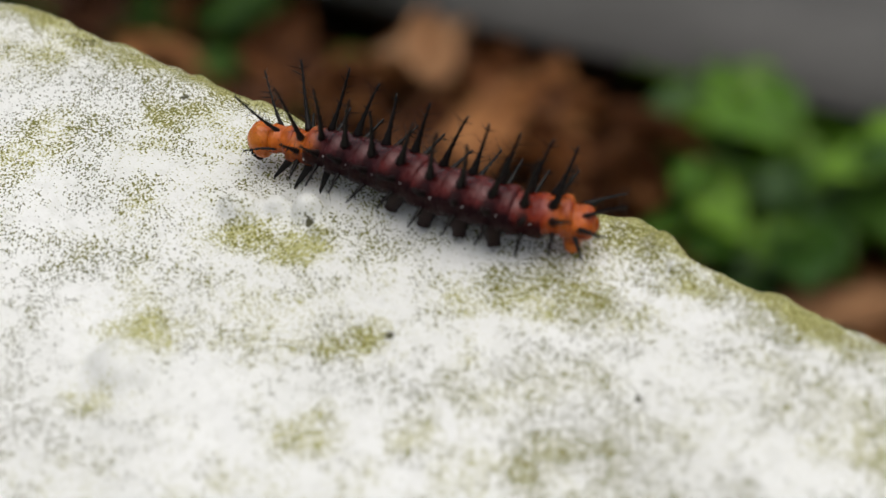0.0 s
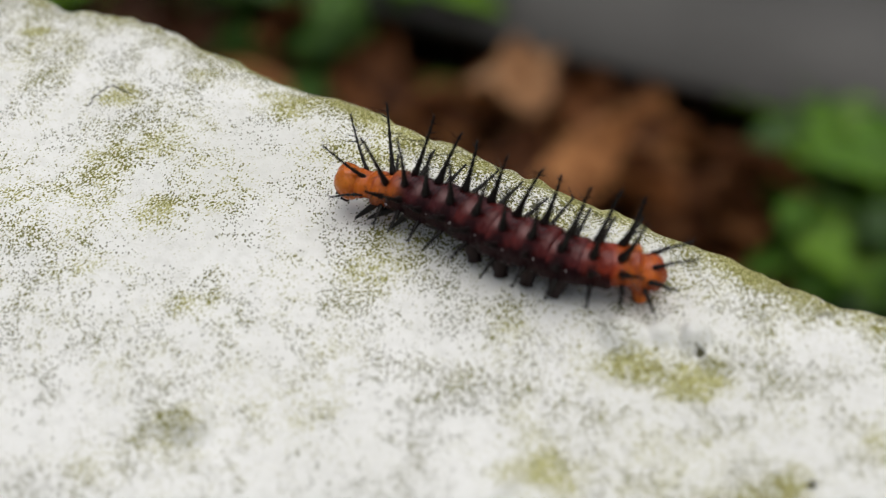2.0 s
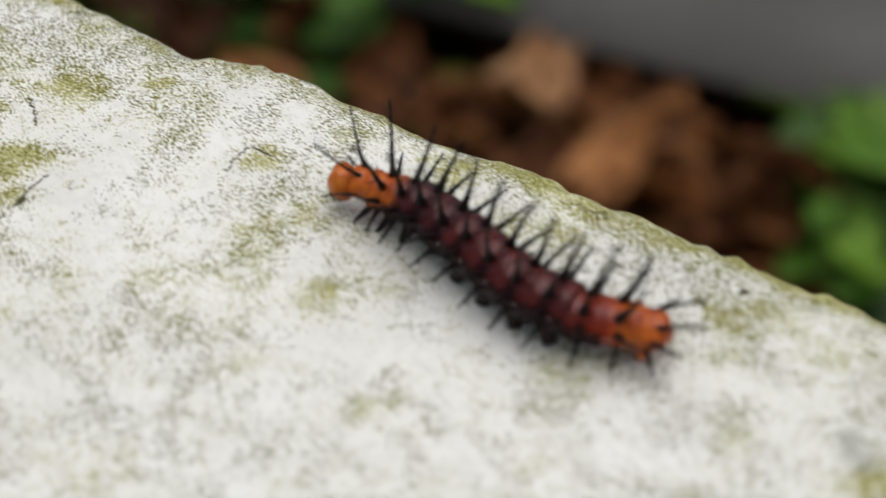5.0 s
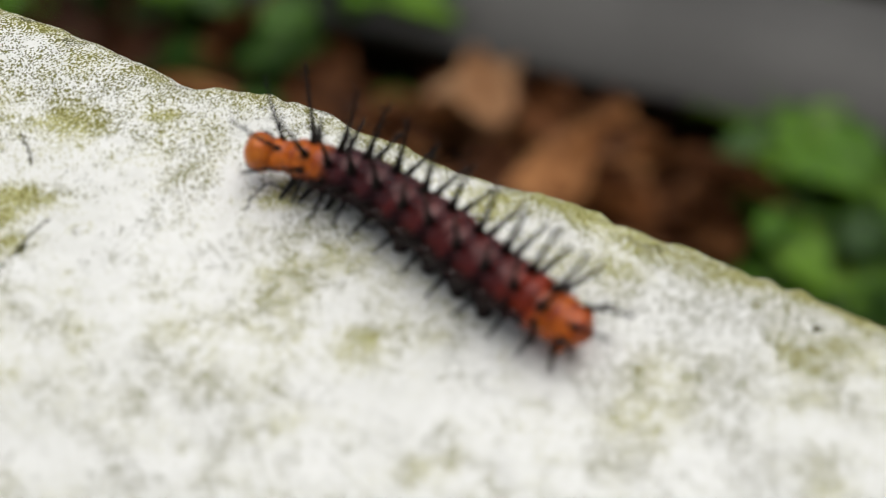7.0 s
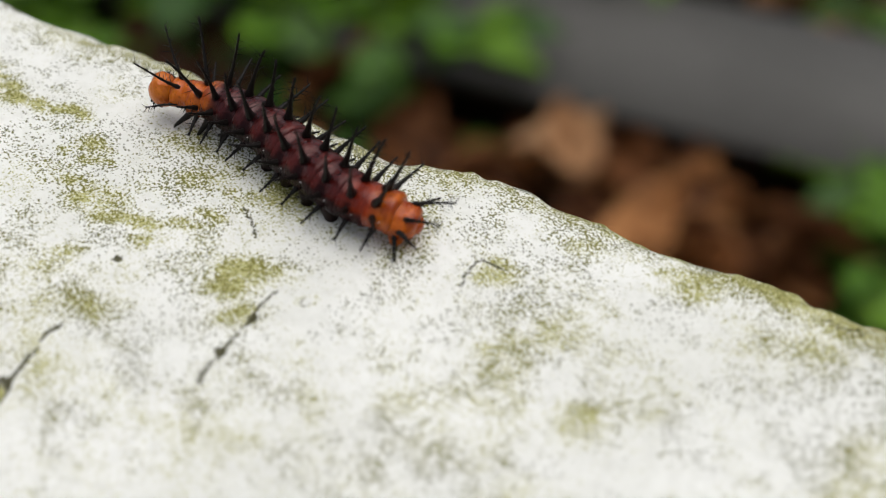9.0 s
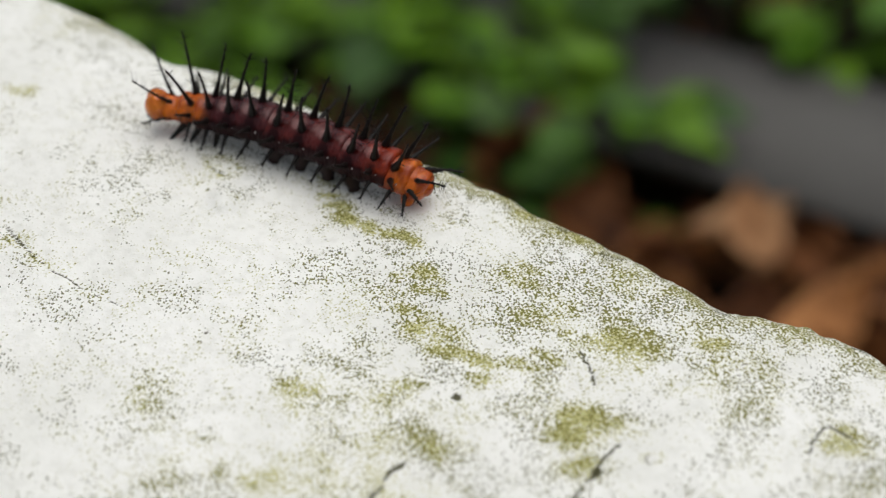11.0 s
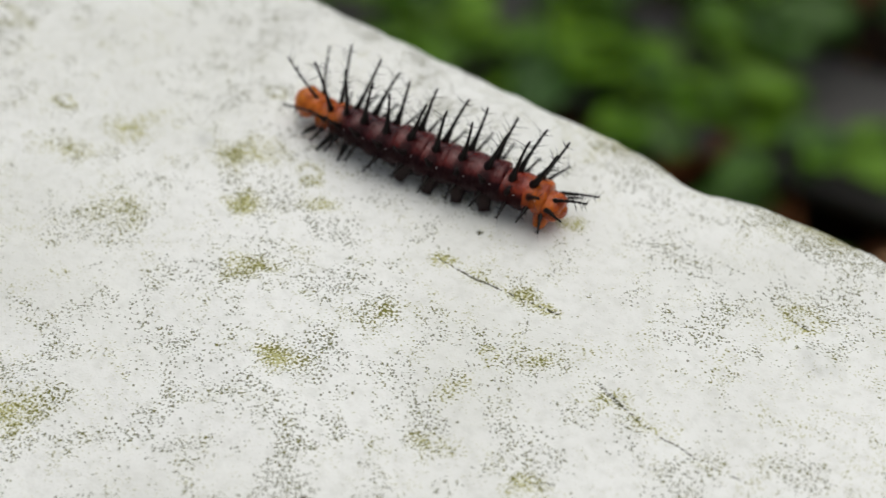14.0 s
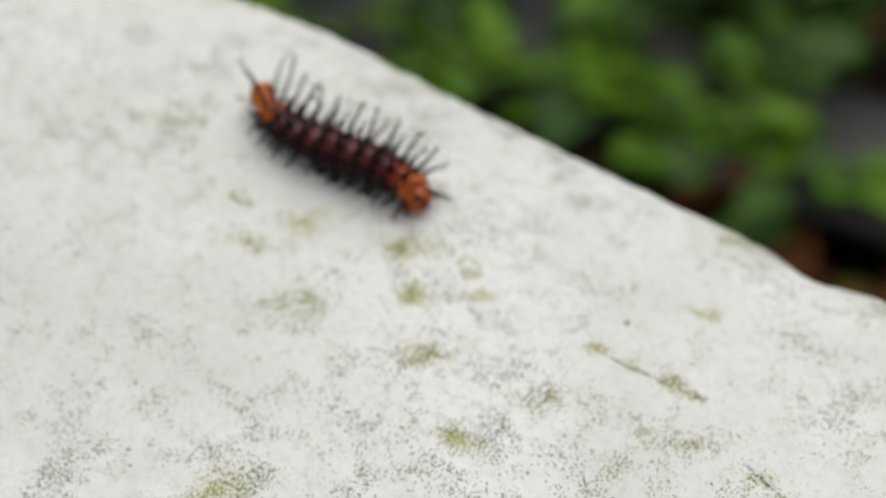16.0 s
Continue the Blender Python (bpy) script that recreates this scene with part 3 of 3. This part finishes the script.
    leaf_mesh("leaf", DEEP_SHADED, 0.052, 0.032, 0.2, -0.22, 13), leaf_mesh("leaf", DEEP_SHADED, 0.040, 0.026, 0.3, -0.14, 14)]


def build_plant(x, y, spread, count, tall, seed, dark, size=1.0):
    """A small bushy plant: a few arching stems from one root, with leaves all along them."""
    rnd = random.Random(seed)
    thing = new("leafy_plant")
    over = 0.485 < y < 0.62  # those beyond the edge creep over the slab
    thing.matrix_basis = pose(x, y, GROUND + (0.042 if over else 0.0))
    tall = max(0.02, tall - 0.035) if over else tall
    tagged(thing, "low leafy green plant growing in the flower bed" if not dark else "low leafy green plant, its leaves darkened to look shaded", "plant", "plants in the flower bed")
    stems = max(3, count // 5)
    for s in range(stems):
        a = 2 * math.pi * (s + rnd.random() * 0.7) / stems
        far, hi = spread * rnd.uniform(0.35, 1.0), tall * rnd.uniform(0.6, 1.1)
        way = [Vector((math.cos(a) * far * k, math.sin(a) * far * k, hi * math.sin(k * 1.9) / 0.95)) for k in (0, 0.25, 0.5, 0.75, 1.0)]
        bm = bmesh.new()
        tube(bm, way, [0.0014, 0.0013, 0.0011, 0.0009, 0.0005])
        part("stem", bm, STEM, thing)
        for k in range(count // stems):
            u = 0.3 + 0.7 * (k + rnd.random()) / (count // stems)
            i = min(3, int(u * 4))
            p = way[i].lerp(way[i + 1], u * 4 - i)
            turn = math.degrees(a) + rnd.uniform(-85, 85)
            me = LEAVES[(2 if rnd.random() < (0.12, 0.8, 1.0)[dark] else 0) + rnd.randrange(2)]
            m = pose(p.x, p.y, p.z, rnd.uniform(-25, 25), rnd.uniform(-28, 22), turn)
            alike("leaf", me, thing, m @ Matrix.Scale(rnd.uniform(0.6, 1.0) * size, 4))


# x, y, spread, leaves, height, dark (how many leaves carry painted shade)
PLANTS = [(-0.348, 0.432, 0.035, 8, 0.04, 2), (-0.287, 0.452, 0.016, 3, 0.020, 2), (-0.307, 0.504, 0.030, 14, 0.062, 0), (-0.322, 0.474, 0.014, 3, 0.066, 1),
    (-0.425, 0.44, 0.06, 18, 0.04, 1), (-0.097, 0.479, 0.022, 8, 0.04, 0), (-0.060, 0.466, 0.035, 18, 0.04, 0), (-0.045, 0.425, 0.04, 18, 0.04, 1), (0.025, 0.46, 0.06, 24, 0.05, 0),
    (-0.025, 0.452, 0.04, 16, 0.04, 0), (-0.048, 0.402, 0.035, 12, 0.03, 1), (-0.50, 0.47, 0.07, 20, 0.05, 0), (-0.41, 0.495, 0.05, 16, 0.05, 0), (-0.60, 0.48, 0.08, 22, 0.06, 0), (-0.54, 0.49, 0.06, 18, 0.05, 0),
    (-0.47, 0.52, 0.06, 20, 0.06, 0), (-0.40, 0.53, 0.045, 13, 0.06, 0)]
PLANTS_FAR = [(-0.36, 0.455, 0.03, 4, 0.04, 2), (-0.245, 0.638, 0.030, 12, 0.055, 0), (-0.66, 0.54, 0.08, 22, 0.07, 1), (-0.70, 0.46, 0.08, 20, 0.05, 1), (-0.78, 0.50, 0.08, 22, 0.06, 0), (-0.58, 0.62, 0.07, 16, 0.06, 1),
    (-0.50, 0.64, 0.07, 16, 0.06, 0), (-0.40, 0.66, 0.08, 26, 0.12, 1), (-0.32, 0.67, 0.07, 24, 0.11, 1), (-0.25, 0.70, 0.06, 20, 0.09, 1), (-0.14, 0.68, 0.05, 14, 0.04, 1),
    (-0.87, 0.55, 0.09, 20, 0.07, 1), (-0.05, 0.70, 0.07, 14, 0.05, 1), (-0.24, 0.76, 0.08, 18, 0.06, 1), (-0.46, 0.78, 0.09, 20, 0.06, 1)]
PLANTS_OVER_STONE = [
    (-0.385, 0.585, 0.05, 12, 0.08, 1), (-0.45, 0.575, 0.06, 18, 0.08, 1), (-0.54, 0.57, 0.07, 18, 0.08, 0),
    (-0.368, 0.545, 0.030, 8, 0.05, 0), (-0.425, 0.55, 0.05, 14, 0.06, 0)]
for i, (x, y, spread, count, tall, dark) in enumerate(PLANTS + PLANTS_FAR + PLANTS_OVER_STONE):
    build_plant(x, y, spread, count, tall, 100 + i, dark)


# ---- the caterpillar; its own space: x towards the head, z up, in metres ----
def barrel(bm, half, radius, squash=0.94, front=0.98, back=0.98, knobs=()):
    """One body ring, drawn in along its row of spines, so that soft lobes swell between one row and the next."""
    rings, sides = 19, 32
    all_rings = []
    for i in range(rings):
        s = i / (rings - 1) * 2 - 1
        end = front if s > 0 else back
        r = radius * (1 - (1 - end) * abs(s) ** 2.0) * (1 - 0.115 * math.exp(-(((s - ROW) / 0.30) ** 2)))
        r *= math.sqrt(max(0.0, 1 - max(0.0, (abs(s) - 0.74) / 0.26) ** 2)) if abs(s) > 0.74 else 1.0
        r = max(r, 0.02 * radius)
        ring = []
        for k in range(sides):
            a = 2 * math.pi * k / sides
            y, z = math.sin(a), math.cos(a)
            bulge = 1 + 0.05 * math.exp(-(((abs(a - math.pi) - 1.05) / 0.25) ** 2))
            flat = squash if z > 0 else squash * 0.80
            for q in knobs:  # a soft mound under each spine
                bulge += 0.20 * math.exp(-((((a + math.pi) % (2 * math.pi) - math.pi - q) / 0.19) ** 2) - ((s - ROW) / 0.26) ** 2)
            ring.append(bm.verts.new((s * half * MM, y * r * bulge * MM, z * r * flat * MM)))
        all_rings.append(ring)
    for a, b in zip(all_rings, all_rings[1:]):
        for k in range(sides):
            bm.faces.new((a[k], b[k], b[(k + 1) % sides], a[(k + 1) % sides]))
    bm.faces.new(all_rings[0])
    bm.faces.new(all_rings[-1][::-1])


ROW = 0.02  # where on its ring a row of spines stands, in half lengths
FEET = (30, 74, 112)  # the spines' feet, in degrees from the back's ridge


def mark_ring(seg, half, foot, stripe, belly):
    """The blackish marking of a ring, round the spines' feet and in a band down the flank; it darkens all over towards
    the belly.
    """
    co = np.empty(len(seg.data.vertices) * 3)
    seg.data.vertices.foreach_get("co", co)
    x, y, z = co.reshape(-1, 3).T / MM
    s, a = x / half, np.abs(np.arctan2(y, z))
    mark = np.zeros_like(s)
    for q, strength in zip(FEET, (1.0, 0.8, 0.6)):
        mark = np.maximum(mark, strength * foot * np.exp(-(((a - radians(q)) / 0.24) ** 2) - ((s - ROW) / 0.30) ** 2))
    side = np.clip((a - 0.55) / 0.6, 0, 1)
    mark = np.maximum(mark, stripe * side * np.exp(-(((s - ROW) / 0.42) ** 2)))
    mark = np.maximum(mark, belly * np.clip((a - 0.95) / 0.55, 0, 1))
    seg.data.attributes.new("mark", "FLOAT", "POINT").data.foreach_set("value", mark.astype(np.float32))


def spine_mesh(length, seed, thick=0.25, foot=0.16):
    """A stiff black spine with a broad foot and fine side bristles, along +z."""
    rnd = random.Random(seed)
    bm = bmesh.new()
    bend = rnd.uniform(-0.10, 0.10)
    way, radii = [], []
    for i in range(13):
        s = i / 12
        way.append((bend * length * s * s * MM, 0.04 * length * math.sin(3 * s + seed) * MM * s, length * s * MM - 0.35 * MM))
        radii.append(MM * (thick * (1 - 0.54 * s) + foot * math.exp(-((s * length / 1.15) ** 1.4)) + (0.03 if i % 2 else -0.02)))
    tube(bm, way, radii, 7)
    bmesh.ops.recalc_face_normals(bm, faces=bm.faces)
    sides = [f for f in bm.faces if len(f.verts) == 4 and f.calc_center_median().z > 0.14 * length * MM]
    for f in rnd.sample(sides, min(len(sides), int(length * 3.6))):  # each bristle is drawn out of the shaft
        c, n = f.calc_center_median(), f.normal.copy()
        if n.length < 0.5:
            f.normal_update()
            n = f.normal.copy()
        out = rnd.uniform(0.5, 1.35) * (1.0 if length > 3.5 else 0.6)
        bmesh.ops.inset_individual(bm, faces=[f], thickness=0.02 * MM, use_even_offset=False)
        for v in f.verts:
            v.co = c + (v.co - c).normalized() * 0.045 * MM
        tip = bmesh.ops.poke(bm, faces=[f])["verts"][0]
        tip.co = c + (n + Vector((rnd.uniform(-0.3, 0.3), rnd.uniform(-0.3, 0.3), 0.55))) * out * MM
    me = bpy.data.meshes.new("spine")
    bm.to_mesh(me)
    bm.free()
    me.polygons.foreach_set("use_smooth", np.ones(len(me.polygons), bool))
    me.materials.append(BLACK)
    return me


LONG = [spine_mesh(l, 50 + i, 0.21, 0.27) for i, l in enumerate((4.9, 5.2, 4.7))]
TALL = [spine_mesh(l, 60 + i, 0.19, 0.17) for i, l in enumerate((6.5, 6.0))]
SIDE = [spine_mesh(l, 70 + i, 0.17, 0.22) for i, l in enumerate((3.7, 3.4, 3.9))]
FORE = spine_mesh(5.5, 90, 0.14, 0.10)
FACE = spine_mesh(2.9, 92, 0.11, 0.05)
HIND = spine_mesh(3.8, 91, 0.15, 0.10)
LOW = [spine_mesh(l, 80 + i, 0.15) for i, l in enumerate((2.5, 2.8))]


def put_spine(segment, me, around, point, lean, radius, x=0.0):
    """around: where its foot stands, point: where it is turned, both in degrees from the back's ridge to the animal's left; lean: degrees towards the head."""
    a = radians(around)
    foot = Matrix.Translation((x * MM, math.sin(a) * radius * 0.95 * MM, math.cos(a) * radius * (0.92 if math.cos(a) > 0 else 0.72) * MM))
    # +z turns outwards round x, then forwards
    return alike("spine", me, segment, foot @ pose(0, 0, 0, -point, 0, 0) @ pose(0, 0, 0, 0, lean, 0), "thin bristly black spine")


def leg_mesh(name, way, radii, material):
    bm = bmesh.new()
    tube(bm, [Vector(p) * MM for p in way], [r * MM for r in radii], 10)
    me = bpy.data.meshes.new(name)
    bm.to_mesh(me)
    bm.free()
    me.polygons.foreach_set("use_smooth", np.ones(len(me.polygons), bool))
    me.materials.append(material)
    return me


LEG = leg_mesh("leg", ((-0.1, 0, 0.6), (0.05, 0, -0.3), (0.45, 0, -1.05), (1.0, 0, -1.85), (1.45, 0, -2.5), (1.55, 0, -2.85)), (0.52, 0.46, 0.36, 0.26, 0.15, 0.04), BLACK)
PROLEG = leg_mesh("proleg", ((0, 0, 0.7), (0, 0, 0.0), (0, 0, -0.7), (0, 0, -1.25), (0, 0, -1.50), (0, 0, -1.68), (0, 0, -1.74)), (1.04, 0.98, 0.80, 0.62, 0.56, 0.64, 0.42), PLEG)
CLASPER = leg_mesh("clasper", ((0.5, 0, 0.8), (0.25, 0, 0.1), (0.1, 0, -0.6), (0.05, 0, -1.15), (0.05, 0, -1.5), (0.05, 0, -1.65)), (0.95, 0.92, 0.80, 0.66, 0.58, 0.30), ORANGE)
bm = bmesh.new()
bmesh.ops.create_icosphere(bm, subdivisions=2, radius=0.17 * MM)
WART_GLINT = bpy.data.meshes.new("wart_glint")
bm.to_mesh(WART_GLINT)
bm.free()
WART_GLINT.materials.append(PALE)

# Rings from the head back: name, where along the body (1 head, -1 tail), radius, half length, skin.
RINGS = [("head", 0.975, 1.55, 1.40, AMBER), ("thorax_segment", 0.862, 1.52, 1.28, ORANGE), ("thorax_segment", 0.745, 1.78, 1.52, ORANGE),
    ("thorax_segment", 0.615, 2.06, 1.78, FADING), ("abdomen_segment", 0.465, 2.26, 1.98, PLUM), ("abdomen_segment", 0.29, 2.35, 2.08, PLUM),
    ("abdomen_segment", 0.105, 2.40, 2.08, MAROON), ("abdomen_segment", -0.085, 2.40, 2.08, MAROON), ("abdomen_segment", -0.275, 2.38, 2.08, MAROON),
    ("abdomen_segment", -0.46, 2.31, 2.03, MAROON), ("abdomen_segment", -0.635, 2.18, 1.88, REDDENING), ("abdomen_segment", -0.785, 2.02, 1.72, RUST),
    ("tail_segment", -0.895, 1.80, 1.55, TAWNY)]
# For each ring: how dark its spines' feet, its flank's band and its belly are.
MARKS = [(0, 0, 0), (0.3, 0.15, 0.1), (0.85, 0.35, 0.4), (0.9, 0.6, 0.7), (1.0, 0.95, 1.0), (1.0, 0.95, 1.0), (1.0, 0.95, 1.0), (1.0, 0.95, 1.0), (1.0, 0.95, 1.0),
    (1.0, 0.95, 1.0), (1.0, 0.7, 0.75), (0.8, 0.12, 0.08), (0.22, 0, 0)]
caterpillar = tagged(new("caterpillar"), "dark maroon spiny caterpillar with orange head and tail", "caterpillar")
SEGMENTS, LEGS = [], []


def build_head(thing):
    bm = bmesh.new()
    bmesh.ops.create_uvsphere(bm, u_segments=28, v_segments=18, radius=MM)
    for v in bm.verts:  # two rounded cheeks with a groove between them, the face turned down
        x, y, z = v.co / MM
        k = 1 + 0.10 * math.exp(-(((abs(y) - 0.55) / 0.35) ** 2)) * (1 if x > -0.2 else 0)
        v.co = Vector((1.30 * x * k - 0.15 * z, 1.55 * y * (1 - 0.10 * max(0, -z)), 1.55 * z * k)) * MM
        groove = 0.16 * MM * math.exp(-((y / 0.17) ** 2)) * max(0.0, min(1.0, 0.5 + x + z))
        v.co -= groove * Vector((x, 0, z))
    head = part("head", bm, AMBER, thing, "smooth amber-orange head")
    for side in (1, -1):
        for k in range(3):
            alike("eye", EYE, head, pose((1.12 - 0.12 * k) * MM, side * (0.98 + 0.1 * k) * MM, (-0.30 - 0.26 * k) * MM), "tiny black eye")
        alike("jaw", JAW, head, pose(0.95 * MM, side * 0.33 * MM, -1.28 * MM, 0, 35, 0), "dark mouthpart")
    return head


def ball(name, radius, material, stretch=(1, 1, 1)):
    bm = bmesh.new()
    bmesh.ops.create_icosphere(bm, subdivisions=2, radius=radius * MM)
    bmesh.ops.scale(bm, vec=stretch, verts=bm.verts)
    me = bpy.data.meshes.new(name)
    bm.to_mesh(me)
    bm.free()
    me.polygons.foreach_set("use_smooth", np.ones(len(me.polygons), bool))
    me.materials.append(material)
    return me


EYE, JAW = ball("eye", 0.13, BLACK), ball("jaw", 0.36, PLEG, (0.8, 0.9, 1.3))
PLATE = ball("anal_plate", 1.0, TAWNY, (1.0, 1.2, 0.85))


def build_caterpillar():
    rnd = random.Random(3)
    for i, (name, along, radius, half, material) in enumerate(RINGS):
        if i == 0:
            SEGMENTS.append(build_head(caterpillar))
            continue
        bm = bmesh.new()
        ahead, behind = RINGS[i - 1][2], RINGS[i + 1][2] if i < 12 else 0.45 * radius
        barrel(bm, half, radius, front=min(0.98, 0.5 + 0.5 * ahead / radius), back=min(0.98, 0.5 + 0.5 * behind / radius),
               knobs=() if i == 1 else [side * radians(q) for q in FEET for side in (1, -1)])
        seg = part(name, bm, material, caterpillar, "orange skin" if material in (ORANGE, TAWNY) else "rust-red skin" if material is RUST else "glossy maroon skin")
        mark_ring(seg, half, *MARKS[i])
        SEGMENTS.append(seg)
        j = lambda: rnd.uniform(-6, 6)  # noqa: E731
        row = ROW * half
        for side in (1, -1):
            if i == 1:
                put_spine(seg, FORE, side * 24, side * 32, 37 + side * 5 + j(), radius * 0.94, 0.45)
                put_spine(seg, FACE, side * 100, side * 85, 62 + j(), radius, 0.6)
            elif i == 12:
                put_spine(seg, HIND, side * 36, side * 26, -58 + j(), radius, -0.6)
                put_spine(seg, LOW[1], side * 80, side * 70, -52 + j(), radius, -0.3)
                put_spine(seg, LOW[0], side * 112, side * 118, -15 + j(), radius, 0.1)
            else:
                back = (0, 0, 20, -4, -8, -10, -11, -11, -12, -13, -16, -26)[i]
                splay = (0, 0, 24, 16, 14, 13, 12, 12, 12, 12, 13, 16)[i] + 0.6 * j()
                put_spine(seg, TALL[i % 2] if i in (2, 3) else LONG[i % 3], side * FEET[0], side * splay, back + j(), radius, row)
                put_spine(seg, LOW[1] if i == 2 else SIDE[i % 3], side * FEET[1], side * (58 + j()), back * 0.8 + j(), radius, row)
                put_spine(seg, LOW[i % 2], side * FEET[2], side * (112 + j()), 4 + j(), radius, row)
            if i in (1, 2, 3):
                leg = alike("leg", LEG, seg, pose((-1.1, -0.9, -0.7)[i - 1] * MM, side * 0.95 * MM, -0.65 * MM, side * 22, (-14, -10, 14)[i - 1], 0) @ Matrix.Scale(0.88, 4), "short pointed black leg")
                LEGS.append((leg, i, side))
            if i in (6, 7, 8, 9):
                leg = alike("proleg", PROLEG, seg, pose(0, side * 1.15 * MM, -1.15 * MM, side * 9, 0, 0), "stubby dark proleg")
                LEGS.append((leg, i, side))
            if i == 12:
                alike("clasper", CLASPER, seg, pose(0.05 * MM, side * 0.55 * MM, -0.72 * MM, side * 6, 0, 0), "orange hind proleg")
            if 3 <= i <= 11:
                # pale flecks: the upper row imitates glints on the skin, the lower small warts
                alike("wart_glint", WART_GLINT, seg, pose(-0.35 * half * MM, side * radius * 0.97 * MM, 0.22 * radius * MM) @ Matrix.Scale(rnd.uniform(0.25, 0.45), 4), "tiny pale fleck for a wart and its glint")
                alike("wart_glint", WART_GLINT, seg, pose(0.7 * half * MM, side * radius * 0.93 * MM, -0.35 * MM) @ Matrix.Scale(rnd.uniform(0.45, 0.8), 4), "tiny pale fleck for a wart and its glint")
        if i == 12:
            alike("anal_plate", PLATE, seg, pose(-0.95 * MM, 0, 0.10 * MM, 0, -30, 0), "orange plate at the tail's tip")


build_caterpillar()

# The crawl: seconds, middle of the body (mm), heading (degrees), half length (mm), bow and twist of its line (mm), lean away over the wall's far side (degrees).
CRAWL = [
    (0, 0.4, 5.8, 174.7, 15.3, -0.77, 2.68, 17),
    (0.5, -6.3, 5.1, 174.9, 16.1, -2.21, 0.44, 18),
    (1, -14.2, 5.0, 185.9, 14.7, 0.19, -0.89, 13),
    (1.5, -24.4, 4.1, 180.2, 13.5, 0.20, 1.54, 14),
    (2, -27.0, 3.6, 171.9, 14.2, -1.22, 3.21, 12),
    (2.5, -27.7, 3.2, 175.3, 14.4, -1.50, 1.52, 12),
    (3, -31.6, 2.7, 167.3, 14.6, -1.97, 3.05, 8),
    (3.5, -33.4, 2.9, 166.0, 14.5, -1.61, 2.43, 7),
    (4, -34.7, 2.5, 173.4, 14.9, -0.84, 1.62, 7),
    (4.5, -38.9, 2.5, 164.4, 14.3, -2.49, 2.32, 6),
    (5, -45.1, 3.1, 156.9, 14.7, -1.47, 4.70, 4),
    (5.2, -47.3, 4.8, 152.9, 14.1, 1.04, 5.47, 3),
    (7.3, -60.0, 7.6, 159.5, 15.5, 1.20, 1.97, 0),
    (7.5, -64.5, 8.2, 164.1, 14.7, 0.89, 1.13, 0),
    (8, -73.0, 10.2, 172.1, 14.8, 1.90, -0.74, 2),
    (8.5, -81.0, 10.3, 161.0, 14.8, -0.58, 1.93, 0),
    (9, -90.1, 11.6, 155.3, 14.3, 0.68, 4.08, -4),
    (9.5, -99.6, 13.4, 169.1, 14.7, 1.83, 0.98, -3),
    (10, -107.8, 13.3, 170.4, 14.7, 1.23, 2.33, 0),
    (10.2, -112.2, 13.5, 176.2, 14.7, 1.11, 1.40, 0),
    (12.3, -145.2, 9.3, 190.9, 14.3, 1.99, 0.91, 0),
    (12.5, -148.1, 7.7, 183.1, 14.6, 0.92, 3.21, 2),
    (13, -156.4, 5.2, 187.7, 14.8, -0.33, 1.41, 8),
    (13.5, -163.8, 3.2, 188.0, 14.5, -0.84, 0.16, 14),
    (14, -170.5, 1.0, 189.9, 14.6, -0.86, -0.73, 18),
    (14.5, -177.7, -0.6, 186.3, 14.1, -1.86, -0.87, 17),
    (15, -186.9, -2.1, 174.6, 13.8, -1.38, 3.34, 14),
    (15.5, -194.8, -3.1, 179.8, 13.5, 0.18, 1.58, 10),
    (16, -200.7, -2.6, 191.7, 12.2, -0.97, -3.47, 8),
]


def ground_pose(x, y, yaw, lift, roll=0.0):
    """A pose on the wall's top at x, y in mm, heading by yaw, its z along the surface's normal."""
    nx, ny = (top(x + 1, y) - top(x - 1, y)) / 2, (crown(x, y + 1) - crown(x, y - 1)) / 2
    up = Vector((-nx, -ny, 1)).normalized()
    ahead = Vector((math.cos(yaw), math.sin(yaw), 0))
    ahead = (ahead - ahead.dot(up) * up).normalized()
    left = up.cross(ahead)
    m = Matrix((ahead, left, up)).transposed().to_4x4()
    m.translation = Vector((x, y, float(top(x, y)))) * MM
    return m @ pose(0, 0, 0, roll) @ Matrix.Translation((0, 0, lift * MM))


def motions():
    """The whole animal glides along the wall; each ring keeps to the bending line of the body; the legs swing in turn."""
    base, rings = [], [[] for _ in SEGMENTS]
    for t, x, y, yaw, half, bow, twist, lean in CRAWL:
        a = radians(yaw)
        c, s = math.cos(a), math.sin(a)
        m = ground_pose(x, y, a, 0.0)
        base.append((t, m))
        inv = m.inverted()
        for i, (name, along, radius, h, material) in enumerate(RINGS):
            u, v = half * along, bow * along**2 + twist * along**3
            slope = (2 * bow * along + 3 * twist * along**2) / half
            lift = 0.45 * radius + 1.80 + (0.40 if i == 0 else 0.35 if i == 1 else 0.1 if i == 2 else -0.2 if i == 12 else 0.0) + 0.16 * math.sin(2.4 * i - 9 * t)
            g = ground_pose(x + u * c - v * s, y + u * s + v * c, a + math.atan(slope), lift, lean)
            rings[i].append((t, inv @ g @ pose(0, 0, 0, 0, 22 if i == 0 else -10 if i == 12 else 0, 0)))
    walk(caterpillar, base)
    for seg, rows in zip(SEGMENTS, rings):
        walk(seg, rows)
    for leg, i, side in LEGS:
        rest, rows = leg.matrix_basis.copy(), []
        for k in range(81):
            t = k * 0.2
            x = np.interp(t, [r[0] for r in CRAWL], [r[1] for r in CRAWL])
            rows.append((t, rest @ pose(0, 0, 0, 0, 17 * math.sin(-x * 0.55 + 0.9 * i), 0)))
        walk(leg, rows)


motions()
